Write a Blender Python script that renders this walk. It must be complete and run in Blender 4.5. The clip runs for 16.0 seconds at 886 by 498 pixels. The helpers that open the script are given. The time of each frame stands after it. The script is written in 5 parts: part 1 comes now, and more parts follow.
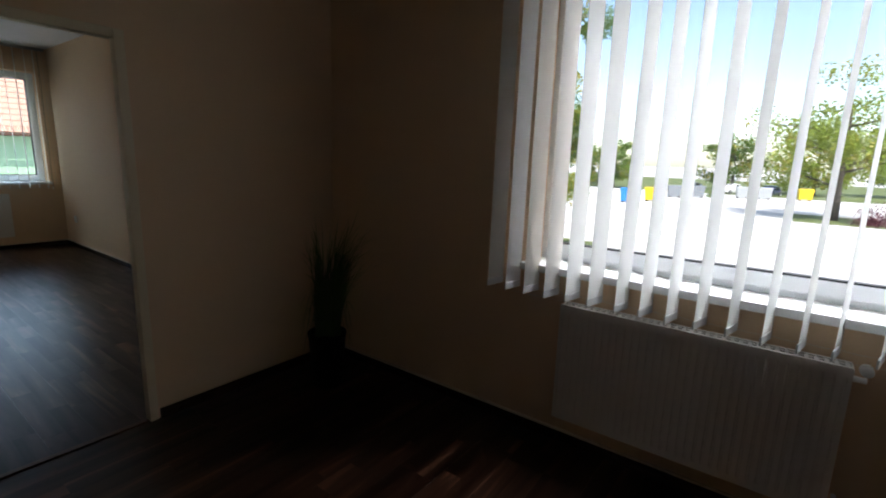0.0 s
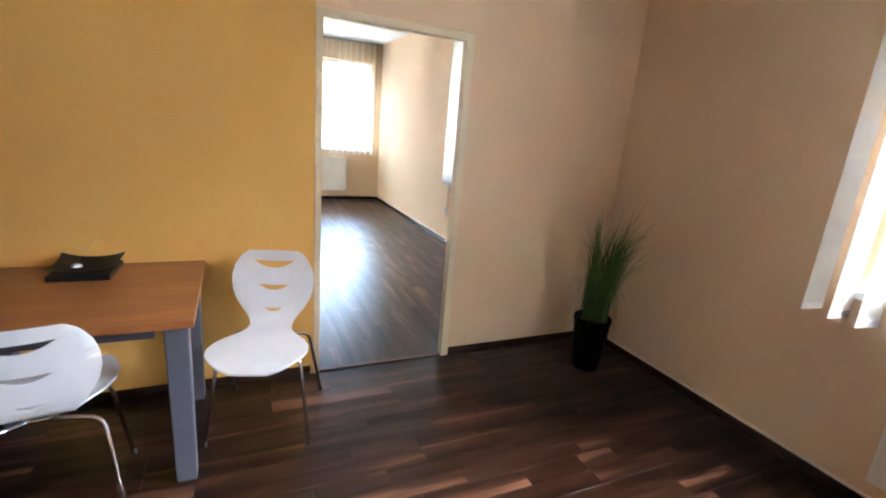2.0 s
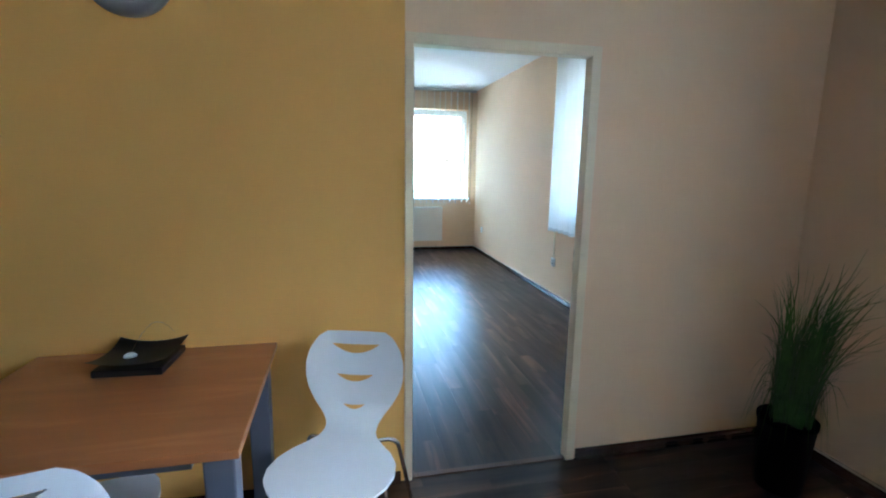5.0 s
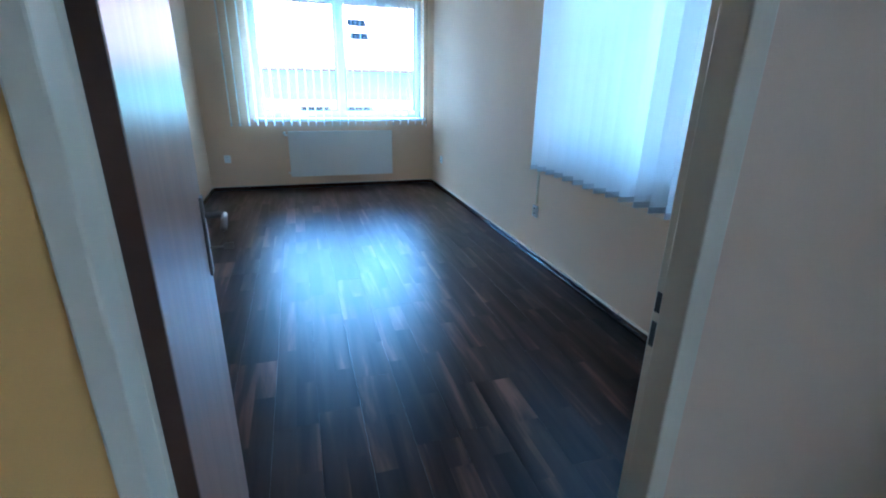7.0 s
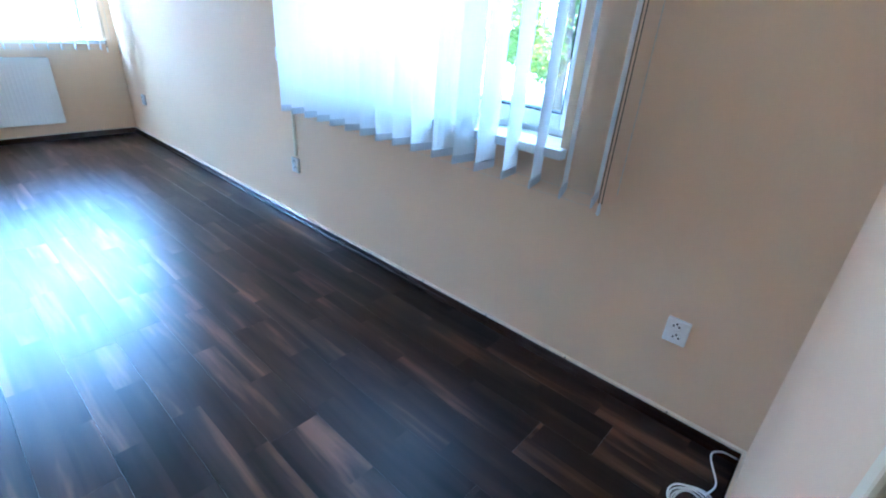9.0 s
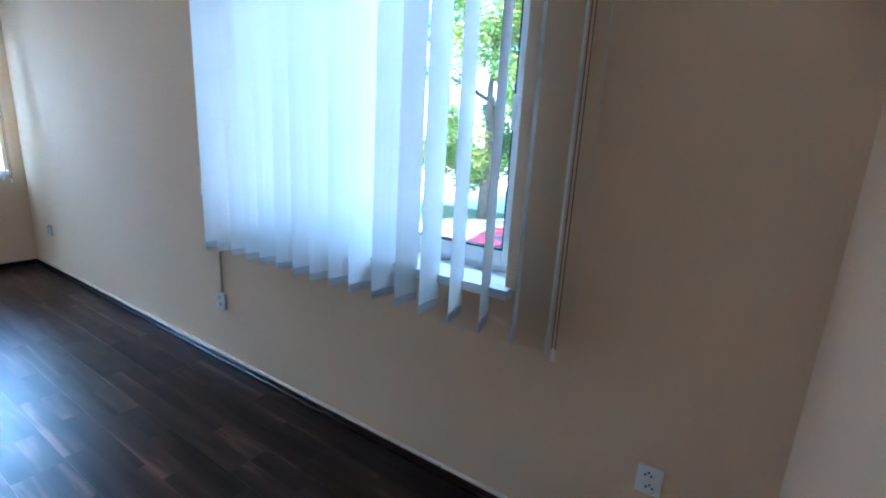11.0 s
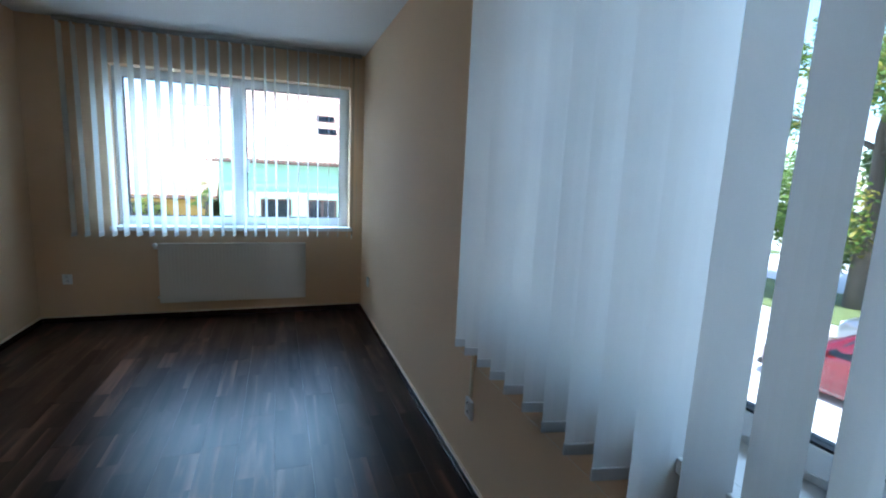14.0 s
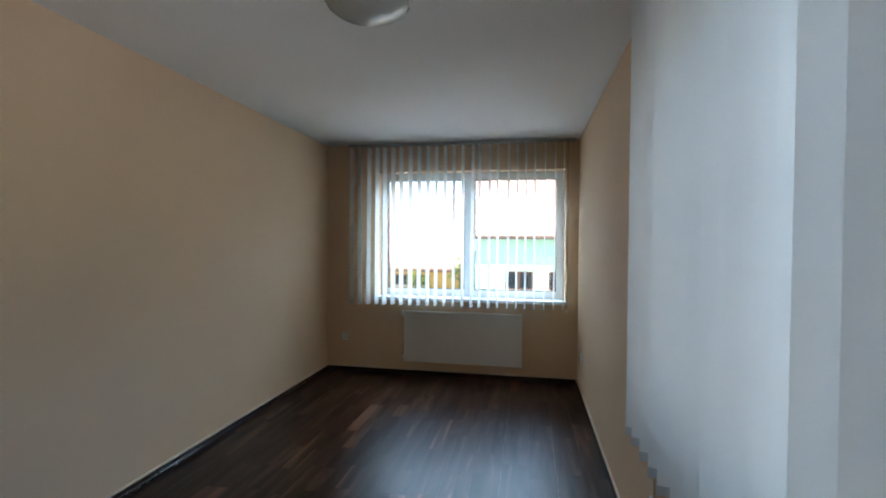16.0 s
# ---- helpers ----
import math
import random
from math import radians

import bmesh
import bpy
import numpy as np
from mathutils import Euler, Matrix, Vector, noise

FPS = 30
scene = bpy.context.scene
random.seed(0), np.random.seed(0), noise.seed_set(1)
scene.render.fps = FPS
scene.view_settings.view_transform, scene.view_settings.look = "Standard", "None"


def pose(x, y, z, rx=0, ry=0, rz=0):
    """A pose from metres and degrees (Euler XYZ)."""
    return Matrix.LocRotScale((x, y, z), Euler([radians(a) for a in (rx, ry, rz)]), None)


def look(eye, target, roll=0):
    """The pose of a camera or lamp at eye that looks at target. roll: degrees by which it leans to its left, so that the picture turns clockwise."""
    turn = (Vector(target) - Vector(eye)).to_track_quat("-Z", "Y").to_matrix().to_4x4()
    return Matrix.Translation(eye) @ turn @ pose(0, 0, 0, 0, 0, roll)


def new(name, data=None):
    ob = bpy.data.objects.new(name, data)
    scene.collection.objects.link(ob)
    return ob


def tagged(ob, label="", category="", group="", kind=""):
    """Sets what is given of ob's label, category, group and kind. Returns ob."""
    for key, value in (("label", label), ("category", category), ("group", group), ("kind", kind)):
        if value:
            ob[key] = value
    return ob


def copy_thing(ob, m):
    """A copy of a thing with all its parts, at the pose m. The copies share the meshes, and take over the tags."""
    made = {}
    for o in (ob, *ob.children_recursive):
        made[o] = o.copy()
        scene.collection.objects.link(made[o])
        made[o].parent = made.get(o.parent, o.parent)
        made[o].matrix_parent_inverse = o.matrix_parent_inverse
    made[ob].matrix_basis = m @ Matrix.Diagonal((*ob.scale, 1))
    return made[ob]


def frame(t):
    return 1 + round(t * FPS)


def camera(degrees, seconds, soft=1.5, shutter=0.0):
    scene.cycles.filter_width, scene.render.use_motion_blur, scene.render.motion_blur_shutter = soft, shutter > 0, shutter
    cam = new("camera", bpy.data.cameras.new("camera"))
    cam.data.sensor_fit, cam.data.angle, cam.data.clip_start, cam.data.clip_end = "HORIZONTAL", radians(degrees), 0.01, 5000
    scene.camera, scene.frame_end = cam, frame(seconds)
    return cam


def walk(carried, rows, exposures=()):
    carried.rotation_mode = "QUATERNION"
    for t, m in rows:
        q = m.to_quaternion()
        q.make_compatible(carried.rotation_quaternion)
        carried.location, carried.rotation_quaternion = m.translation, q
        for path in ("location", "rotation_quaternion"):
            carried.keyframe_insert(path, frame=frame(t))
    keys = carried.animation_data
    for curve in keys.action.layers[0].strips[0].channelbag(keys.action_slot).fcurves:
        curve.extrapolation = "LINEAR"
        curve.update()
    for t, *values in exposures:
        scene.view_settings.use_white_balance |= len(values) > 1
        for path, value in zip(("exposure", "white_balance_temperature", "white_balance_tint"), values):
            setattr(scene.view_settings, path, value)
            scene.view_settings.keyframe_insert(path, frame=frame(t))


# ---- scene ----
cam = camera(87.4, 16.0, soft=2.0)
PATH = [
    (0, (-2.223, -2.644, 1.472), (-0.643, -1.479, 1.089), 1.9),
    (0.5, (-2.355, -2.662, 1.463), (-0.948, -1.313, 1.014), 2.7),
    (1, (-2.443, -2.606, 1.47), (-1.2, -1.121, 0.973), 4.1),
    (1.5, (-2.49, -2.576, 1.494), (-1.454, -0.949, 0.964), 4.6),
    (2, (-2.527, -2.572, 1.502), (-1.718, -0.817, 0.988), 4.7),
    (2.5, (-2.553, -2.569, 1.5), (-1.912, -0.735, 1.026), 4.3),
    (3, (-2.573, -2.564, 1.504), (-2.089, -0.672, 1.072), 3.8),
    (3.5, (-2.571, -2.551, 1.509), (-2.192, -0.626, 1.121), 3.2),
    (4, (-2.573, -2.471, 1.503), (-2.215, -0.533, 1.159), 2.5),
    (4.2, (-2.556, -2.418, 1.5), (-2.192, -0.48, 1.166), 2.1),
    (6.3, (-2.026, -1.029, 1.439), (-1.532, 0.842, 0.936), 0.9),
    (6.5, (-1.963, -0.903, 1.435), (-1.473, 0.953, 0.874), 1.0),
    (7, (-1.883, -0.545, 1.442), (-1.33, 1.253, 0.765), 1.1),
    (7.5, (-1.754, -0.277, 1.399), (-1.005, 1.416, 0.643), 1.3),
    (8, (-1.656, -0.134, 1.392), (-0.648, 1.377, 0.556), 2.8),
    (8.5, (-1.632, 0.006, 1.336), (-0.437, 1.35, 0.491), 4.5),
    (9, (-1.633, 0.161, 1.354), (-0.267, 1.325, 0.472), 4.3),
    (9.5, (-1.634, 0.208, 1.38), (-0.158, 1.281, 0.562), 4.5),
    (10, (-1.636, 0.219, 1.426), (-0.071, 1.249, 0.728), 4.7),
    (10.2, (-1.63, 0.218, 1.438), (-0.039, 1.246, 0.793), 4.7),
    (12.3, (-1.225, 0.558, 1.528), (0.358, 1.751, 1.259), 3.4),
    (12.5, (-1.185, 0.601, 1.529), (0.36, 1.842, 1.263), 3.6),
    (13, (-1.053, 0.769, 1.544), (0.316, 2.202, 1.273), 3.5),
    (13.5, (-1.003, 0.862, 1.547), (0.081, 2.518, 1.258), 3.6),
    (14, (-0.906, 0.896, 1.56), (-0.237, 2.756, 1.255), 2.6),
    (14.5, (-0.798, 0.878, 1.594), (-0.463, 2.83, 1.318), 2.2),
    (15, (-0.743, 0.83, 1.62), (-0.655, 2.818, 1.42), 1.9),
    (15.5, (-0.642, 0.758, 1.607), (-0.792, 2.75, 1.499), 0.9),
    (16, (-0.576, 0.687, 1.618), (-0.935, 2.654, 1.59), 0.5),
]
walk(cam, [(t, look(eye, target, roll)) for t, eye, target, roll in PATH],
     [(0.0, 1.25, 6600, 18), (0.5, 2.15, 6700, 20), (1.5, 4.6, 6600, 22), (3.0, 4.85, 6050, 15), (4.2, 4.65, 5550, 9), (6.3, 3.5, 4400, 7), (7.5, 3.5, 4100, 6), (8.5, 4.35, 4200, 10), (9.0, 4.65, 4350, 12), (9.5, 4.5, 4500, 14), (10.2, 4.12, 4600, 14), (12.3, 2.55, 4600, 10), (13.5, 2.05, 4800, 9), (14.0, 2.15, 5300, 13), (15.0, 2.3, 5850, 16), (16.0, 2.25, 6200, 18)])

# ---- world and light ----
world = bpy.data.worlds.new("sky")
scene.world = world
world.use_nodes = True
wn = world.node_tree
sky = wn.nodes.new("ShaderNodeTexSky")
sky.sky_type, sky.sun_disc = "NISHITA", False
sky.sun_elevation, sky.sun_rotation = radians(52), radians(250)
wn.links.new(sky.outputs[0], wn.nodes["Background"].inputs[0])
wn.nodes["Background"].inputs[1].default_value = 0.13
sun = new("sun", bpy.data.lights.new("sun", "SUN"))
sun.data.energy, sun.data.angle, sun.data.color = 3.8, radians(0.5), (1.0, 0.95, 0.88)
sun.matrix_world = look((0, 0, 30), (9, 8, 12))


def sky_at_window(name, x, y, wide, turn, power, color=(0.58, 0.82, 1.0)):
    """An area lamp added just outside and above a window's head, boosting sky light."""
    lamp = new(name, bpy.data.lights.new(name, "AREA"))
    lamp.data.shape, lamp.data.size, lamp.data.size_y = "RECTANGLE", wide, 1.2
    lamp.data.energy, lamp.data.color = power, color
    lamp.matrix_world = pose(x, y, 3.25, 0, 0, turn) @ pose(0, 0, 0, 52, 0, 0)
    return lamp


# added lamps, one per window, on top of the world sky
sky_at_window("sky_fill_1", 0.95, -2.55, 2.6, 90, 118, (0.84, 0.93, 1.0))
sky_at_window("sky_fill_2", 0.95, 1.78, 1.5, 90, 13)
sky_at_window("sky_fill_3", -1.28, 7.15, 3.8, 180, 135)
sky_at_window("sky_fill_4", -9.07, 7.15, 2.25, 180, 80)

# ---- materials ----
def mat(name, color, rough=0.5, metal=0.0, vary=0.08, scale=6.0, fine=60.0, bump=0.0, gloss=0.5, emit=0.0, per_object=0.0, coat=0.0, translucent=0.0):
    """A surface with a broad and a fine variation of its colour and an optional fine relief."""
    m = bpy.data.materials.new(name)
    m.use_nodes = True
    n, l = m.node_tree.nodes, m.node_tree.links
    b = n["Principled BSDF"]
    co = n.new("ShaderNodeTexCoord")
    broad, small = n.new("ShaderNodeTexNoise"), n.new("ShaderNodeTexNoise")
    broad.inputs["Scale"].default_value, small.inputs["Scale"].default_value = scale, fine
    broad.inputs["Detail"].default_value, small.inputs["Detail"].default_value = 3, 4
    l.new(co.outputs["Object"], broad.inputs["Vector"])
    l.new(co.outputs["Object"], small.inputs["Vector"])
    both = n.new("ShaderNodeMath")
    both.operation = "MULTIPLY_ADD"
    l.new(small.outputs["Fac"], both.inputs[0])
    both.inputs[1].default_value = 0.4
    l.new(broad.outputs["Fac"], both.inputs[2])
    last = both.outputs[0]
    if per_object:
        info = n.new("ShaderNodeObjectInfo")
        add = n.new("ShaderNodeMath")
        add.operation = "MULTIPLY_ADD"
        l.new(info.outputs["Random"], add.inputs[0])
        add.inputs[1].default_value = per_object
        l.new(last, add.inputs[2])
        last = add.outputs[0]
    ramp = n.new("ShaderNodeMapRange")
    ramp.inputs["From Min"].default_value, ramp.inputs["From Max"].default_value = 0.35, 1.05 + per_object
    ramp.inputs["To Min"].default_value, ramp.inputs["To Max"].default_value = 1 - vary, 1 + vary
    l.new(last, ramp.inputs["Value"])
    mul = n.new("ShaderNodeVectorMath")
    mul.operation = "SCALE"
    mul.inputs[0].default_value = color
    l.new(ramp.outputs[0], mul.inputs["Scale"])
    l.new(mul.outputs[0], b.inputs["Base Color"])
    b.inputs["Roughness"].default_value, b.inputs["Metallic"].default_value = rough, metal
    b.inputs["Specular IOR Level"].default_value = gloss
    b.inputs["Coat Weight"].default_value = coat
    if emit:
        b.inputs["Emission Color"].default_value, b.inputs["Emission Strength"].default_value = (*color, 1), emit
    if bump:
        bp = n.new("ShaderNodeBump")
        bp.inputs["Strength"].default_value, bp.inputs["Distance"].default_value = bump, 0.002
        l.new(small.outputs["Fac"], bp.inputs["Height"])
        l.new(bp.outputs[0], b.inputs["Normal"])
    if translucent:
        tr = n.new("ShaderNodeBsdfTranslucent")
        l.new(mul.outputs[0], tr.inputs["Color"])
        mix = n.new("ShaderNodeMixShader")
        mix.inputs[0].default_value = translucent
        l.new(b.outputs[0], mix.inputs[1])
        l.new(tr.outputs[0], mix.inputs[2])
        l.new(mix.outputs[0], n["Material Output"].inputs["Surface"])
    return m


def wood(name, dark, mid, light, rough, along, length=1.1, across=14.0, streak=0.6, gloss=0.5, blocks=None):
    """Streaky wood; along is the axis (0 or 1) that the grain follows. Every object takes its own piece of the grain."""
    m = bpy.data.materials.new(name)
    m.use_nodes = True
    n, l = m.node_tree.nodes, m.node_tree.links
    b = n["Principled BSDF"]
    co, info = n.new("ShaderNodeTexCoord"), n.new("ShaderNodeObjectInfo")
    shift = n.new("ShaderNodeMath")
    shift.operation = "MULTIPLY"
    shift.inputs[1].default_value = 57.0
    l.new(info.outputs["Random"], shift.inputs[0])
    move = n.new("ShaderNodeVectorMath")
    l.new(co.outputs["Object"], move.inputs[0])
    l.new(shift.outputs[0], move.inputs[1])
    mp = n.new("ShaderNodeMapping")
    s = [across, across, across]
    s[along] = length
    mp.inputs["Scale"].default_value = s
    l.new(move.outputs[0], mp.inputs["Vector"])
    if blocks:
        turn = n.new("ShaderNodeMapping")
        turn.inputs["Rotation"].default_value = (0, 0, radians(90) if along == 1 else 0)
        l.new(co.outputs["Object"], turn.inputs["Vector"])
        brick = n.new("ShaderNodeTexBrick")
        brick.inputs["Color1"].default_value, brick.inputs["Color2"].default_value = (0, 0, 0, 1), (1, 1, 1, 1)
        for key, value in (("Scale", 1.0), ("Mortar Size", 0.0), ("Brick Width", blocks[0]), ("Row Height", blocks[1])):
            brick.inputs[key].default_value = value
        l.new(turn.outputs[0], brick.inputs["Vector"])
        jump = n.new("ShaderNodeVectorMath")
        jump.operation = "SCALE"
        jump.inputs["Scale"].default_value = 23.0
        l.new(brick.outputs["Color"], jump.inputs[0])
        both = n.new("ShaderNodeVectorMath")
        l.new(move.outputs[0], both.inputs[0])
        l.new(jump.outputs[0], both.inputs[1])
        l.new(both.outputs[0], mp.inputs["Vector"])
    grain = n.new("ShaderNodeTexNoise")
    grain.inputs["Scale"].default_value, grain.inputs["Detail"].default_value = 1.0, 5
    grain.inputs["Distortion"].default_value = 0.9 if not blocks else 0.5
    l.new(mp.outputs[0], grain.inputs["Vector"])
    fib = n.new("ShaderNodeTexNoise")
    fib.inputs["Scale"].default_value, fib.inputs["Detail"].default_value = 5.0, 3
    l.new(mp.outputs[0], fib.inputs["Vector"])
    mixn = n.new("ShaderNodeMath")
    mixn.operation = "MULTIPLY_ADD"
    l.new(fib.outputs["Fac"], mixn.inputs[0])
    mixn.inputs[1].default_value = 0.35 if not blocks else 0.14
    l.new(grain.outputs["Fac"], mixn.inputs[2])
    tone = n.new("ShaderNodeMath")
    tone.operation = "MULTIPLY_ADD"
    l.new(info.outputs["Random"], tone.inputs[0])
    tone.inputs[1].default_value = 0.10
    l.new(mixn.outputs[0], tone.inputs[2])
    if blocks:
        shade = n.new("ShaderNodeMath")
        shade.operation = "MULTIPLY_ADD"
        l.new(brick.outputs["Color"], shade.inputs[0])
        shade.inputs[1].default_value = 0.13
        l.new(tone.outputs[0], shade.inputs[2])
        tone = shade
    ramp = n.new("ShaderNodeValToRGB")
    e = ramp.color_ramp.elements
    e[0].position, e[0].color = 0.52, (*dark, 1)
    e[1].position, e[1].color = (0.98 if not blocks else 0.90), (*light, 1)
    k = e.new(0.52 + (0.46 if not blocks else 0.38) * streak)
    k.color = (*mid, 1)
    l.new(tone.outputs[0], ramp.inputs[0])
    l.new(ramp.outputs[0], b.inputs["Base Color"])
    rr = n.new("ShaderNodeMapRange")
    rr.inputs["To Min"].default_value, rr.inputs["To Max"].default_value = rough - 0.04, rough + 0.06
    l.new(fib.outputs["Fac"], rr.inputs["Value"])
    l.new(rr.outputs[0], b.inputs["Roughness"])
    b.inputs["Specular IOR Level"].default_value = gloss
    bp = n.new("ShaderNodeBump")
    bp.inputs["Strength"].default_value, bp.inputs["Distance"].default_value = 0.12, 0.0006
    l.new(fib.outputs["Fac"], bp.inputs["Height"])
    l.new(bp.outputs[0], b.inputs["Normal"])
    if blocks:
        # a satin lacquer over the printed wood: a short-tailed sheen that the pores break up
        b.inputs["Specular IOR Level"].default_value = 0.0
        sheen, fr, top = n.new("ShaderNodeBsdfGlossy"), n.new("ShaderNodeFresnel"), n.new("ShaderNodeMixShader")
        sheen.distribution = "BECKMANN"
        fr.inputs["IOR"].default_value = 1.0 + gloss
        pore = n.new("ShaderNodeMapRange")
        pore.inputs["From Min"].default_value, pore.inputs["From Max"].default_value = 0.35, 0.65
        pore.inputs["To Min"].default_value, pore.inputs["To Max"].default_value = 0.86, 1.10
        l.new(grain.outputs["Fac"], pore.inputs["Value"])
        amount = n.new("ShaderNodeMath")
        amount.operation = "MULTIPLY"
        l.new(fr.outputs[0], amount.inputs[0])
        l.new(pore.outputs[0], amount.inputs[1])
        l.new(rr.outputs[0], sheen.inputs["Roughness"])
        l.new(bp.outputs[0], sheen.inputs["Normal"])
        l.new(amount.outputs[0], top.inputs[0])
        l.new(b.outputs[0], top.inputs[1])
        l.new(sheen.outputs[0], top.inputs[2])
        l.new(top.outputs[0], n["Material Output"].inputs["Surface"])
    return m


def glass_mat(name, tint=(0.96, 0.99, 0.98), gloss=0.07):
    m = bpy.data.materials.new(name)
    m.use_nodes = True
    n, l = m.node_tree.nodes, m.node_tree.links
    clear, shine, mix, fr = (n.new("ShaderNodeBsdfTransparent"), n.new("ShaderNodeBsdfGlossy"), n.new("ShaderNodeMixShader"), n.new("ShaderNodeFresnel"))
    clear.inputs[0].default_value = (*tint, 1)
    shine.inputs["Roughness"].default_value = 0.02
    fr.inputs["IOR"].default_value = 1.45
    l.new(fr.outputs[0], mix.inputs[0])
    l.new(clear.outputs[0], mix.inputs[1])
    l.new(shine.outputs[0], mix.inputs[2])
    l.new(mix.outputs[0], n["Material Output"].inputs["Surface"])
    return m


M_CREAM = mat("cream wall paint", (0.80, 0.578, 0.368), 0.75, vary=0.03, scale=1.5, fine=220, bump=0.25)
M_YELLOW = mat("ochre yellow wall paint", (0.78, 0.435, 0.105), 0.7, vary=0.03, scale=1.5, fine=220, bump=0.25)
M_CEIL = mat("white ceiling paint", (0.88, 0.87, 0.84), 0.85, vary=0.02, scale=1.2, fine=180, bump=0.3)
M_FRAME = mat("cream white enamel", (0.77, 0.65, 0.45), 0.35, vary=0.03, scale=4)
M_PVC = mat("white window plastic", (0.80, 0.82, 0.83), 0.3, vary=0.02, scale=3)
M_SEAL = mat("black rubber seal", (0.015, 0.015, 0.015), 0.6, vary=0.1)
M_SILL = mat("white laminate sill", (0.82, 0.82, 0.80), 0.3, vary=0.03, scale=5)
M_RAD = mat("white radiator enamel", (0.81, 0.785, 0.73), 0.35, vary=0.02, scale=3)
M_SLAT = mat("white blind fabric", (0.93, 0.93, 0.91), 0.8, vary=0.05, scale=3, fine=400, bump=0.3, gloss=0.2, translucent=0.57)
M_HEM = mat("grey blind hem", (0.70, 0.70, 0.69), 0.8, vary=0.06, scale=4, translucent=0.25)
M_RAIL = mat("grey blind rail", (0.42, 0.41, 0.39), 0.4, metal=0.3)
M_CORD = mat("dark blind cord", (0.03, 0.028, 0.026), 0.7)
M_CHAIN = mat("pale bead chain", (0.6, 0.58, 0.52), 0.5)
M_FLOOR_B = wood("walnut laminate lengthwise", (0.0065, 0.0026, 0.0016), (0.032, 0.0125, 0.0070), (0.150, 0.066, 0.036), 0.34, 1, length=0.85, across=9.5, streak=0.6, gloss=0.49, blocks=(0.643, 0.0965))
M_FLOOR_A = wood("walnut laminate crosswise", (0.0065, 0.0026, 0.0016), (0.032, 0.0125, 0.0070), (0.150, 0.066, 0.036), 0.34, 0, length=0.85, across=9.5, streak=0.6, gloss=0.49, blocks=(0.643, 0.0965))
M_FLOOR_C = wood("pale oak laminate lengthwise", (0.20, 0.105, 0.055), (0.27, 0.15, 0.080), (0.34, 0.20, 0.115), 0.335, 1, length=0.85, across=9.5, streak=0.5, gloss=0.45, blocks=(0.643, 0.193))
M_OAKSKIRT = mat("pale oak skirting", (0.26, 0.14, 0.07), 0.3, vary=0.2, scale=8)
M_SKIRT = mat("dark walnut skirting", (0.036, 0.017, 0.010), 0.25, vary=0.25, scale=8)
M_CAULK = mat("pale acrylic joint", (0.80, 0.66, 0.50), 0.7, vary=0.06, scale=9)
M_BEECH = wood("beech tabletop", (0.30, 0.105, 0.032), (0.36, 0.13, 0.042), (0.42, 0.17, 0.06), 0.33, 0, length=1.4, across=9)
M_GREY = mat("grey painted steel", (0.105, 0.108, 0.128), 0.42, vary=0.05, scale=6)
M_CHROME = mat("chrome", (0.75, 0.75, 0.76), 0.12, metal=1.0, vary=0.04)
M_SHELL = mat("white lacquered plywood", (0.80, 0.80, 0.79), 0.38, vary=0.02, scale=4)
M_BLACK = mat("black lacquer", (0.010, 0.010, 0.011), 0.35, vary=0.2)
M_SILVER = mat("silver plastic", (0.34, 0.34, 0.35), 0.35, metal=0.5, vary=0.04)
M_DIAL = mat("pale grey dial", (0.42, 0.41, 0.45), 0.5, vary=0.02)
M_DOOR = wood("pale beech door veneer", (0.36, 0.215, 0.14), (0.42, 0.26, 0.175), (0.48, 0.31, 0.215), 0.3, 2, length=0.7, across=16)
M_EDGE = mat("brown door edge", (0.075, 0.032, 0.014), 0.5, vary=0.2, scale=10)
M_STEEL = mat("brushed dark steel", (0.28, 0.27, 0.25), 0.3, metal=0.9, vary=0.1)
M_SOCKET = mat("white socket plastic", (0.90, 0.90, 0.88), 0.3, vary=0.02)
M_HOLE = mat("dark socket hole", (0.02, 0.02, 0.02), 0.6)
M_OPAL = mat("opal lamp glass", (0.52, 0.52, 0.47), 0.2, vary=0.03)
M_POT = mat("black plastic pot", (0.004, 0.004, 0.005), 0.6, vary=0.2, gloss=0.12)
M_SOIL = mat("dark potting soil", (0.02, 0.014, 0.01), 0.95, vary=0.5, fine=90, bump=1.0)
M_GRASS = mat("green plastic grass", (0.060, 0.140, 0.022), 0.5, vary=0.6, scale=9, translucent=0.2)
M_CABLE = mat("white cable", (0.78, 0.78, 0.76), 0.45)
M_GLASS = glass_mat("window glass")
M_OUT = mat("pale exterior plaster", (0.62, 0.58, 0.50), 0.9, vary=0.06, scale=1, bump=0.4)


# ---- building blocks ----
def link(name, bm, material, parent=None, label="", smooth=False):
    me = bpy.data.meshes.new(name)
    bmesh.ops.recalc_face_normals(bm, faces=bm.faces)
    bm.to_mesh(me)
    bm.free()
    me.materials.append(material)
    if smooth:
        for p in me.polygons:
            p.use_smooth = True
    ob = new(name, me)
    if parent:
        ob.parent = parent
    if label:
        ob["label"] = label
    return ob


def part(name, bm, material, parent, label="", smooth=False):
    return link(name, bm, material, parent, label, smooth)


def thing(name, label, category, m=None, group="", kind=""):
    ob = new(name)
    ob.empty_display_size = 0.1
    if m is not None:
        ob.matrix_world = m
    return tagged(ob, label, category, group, kind)


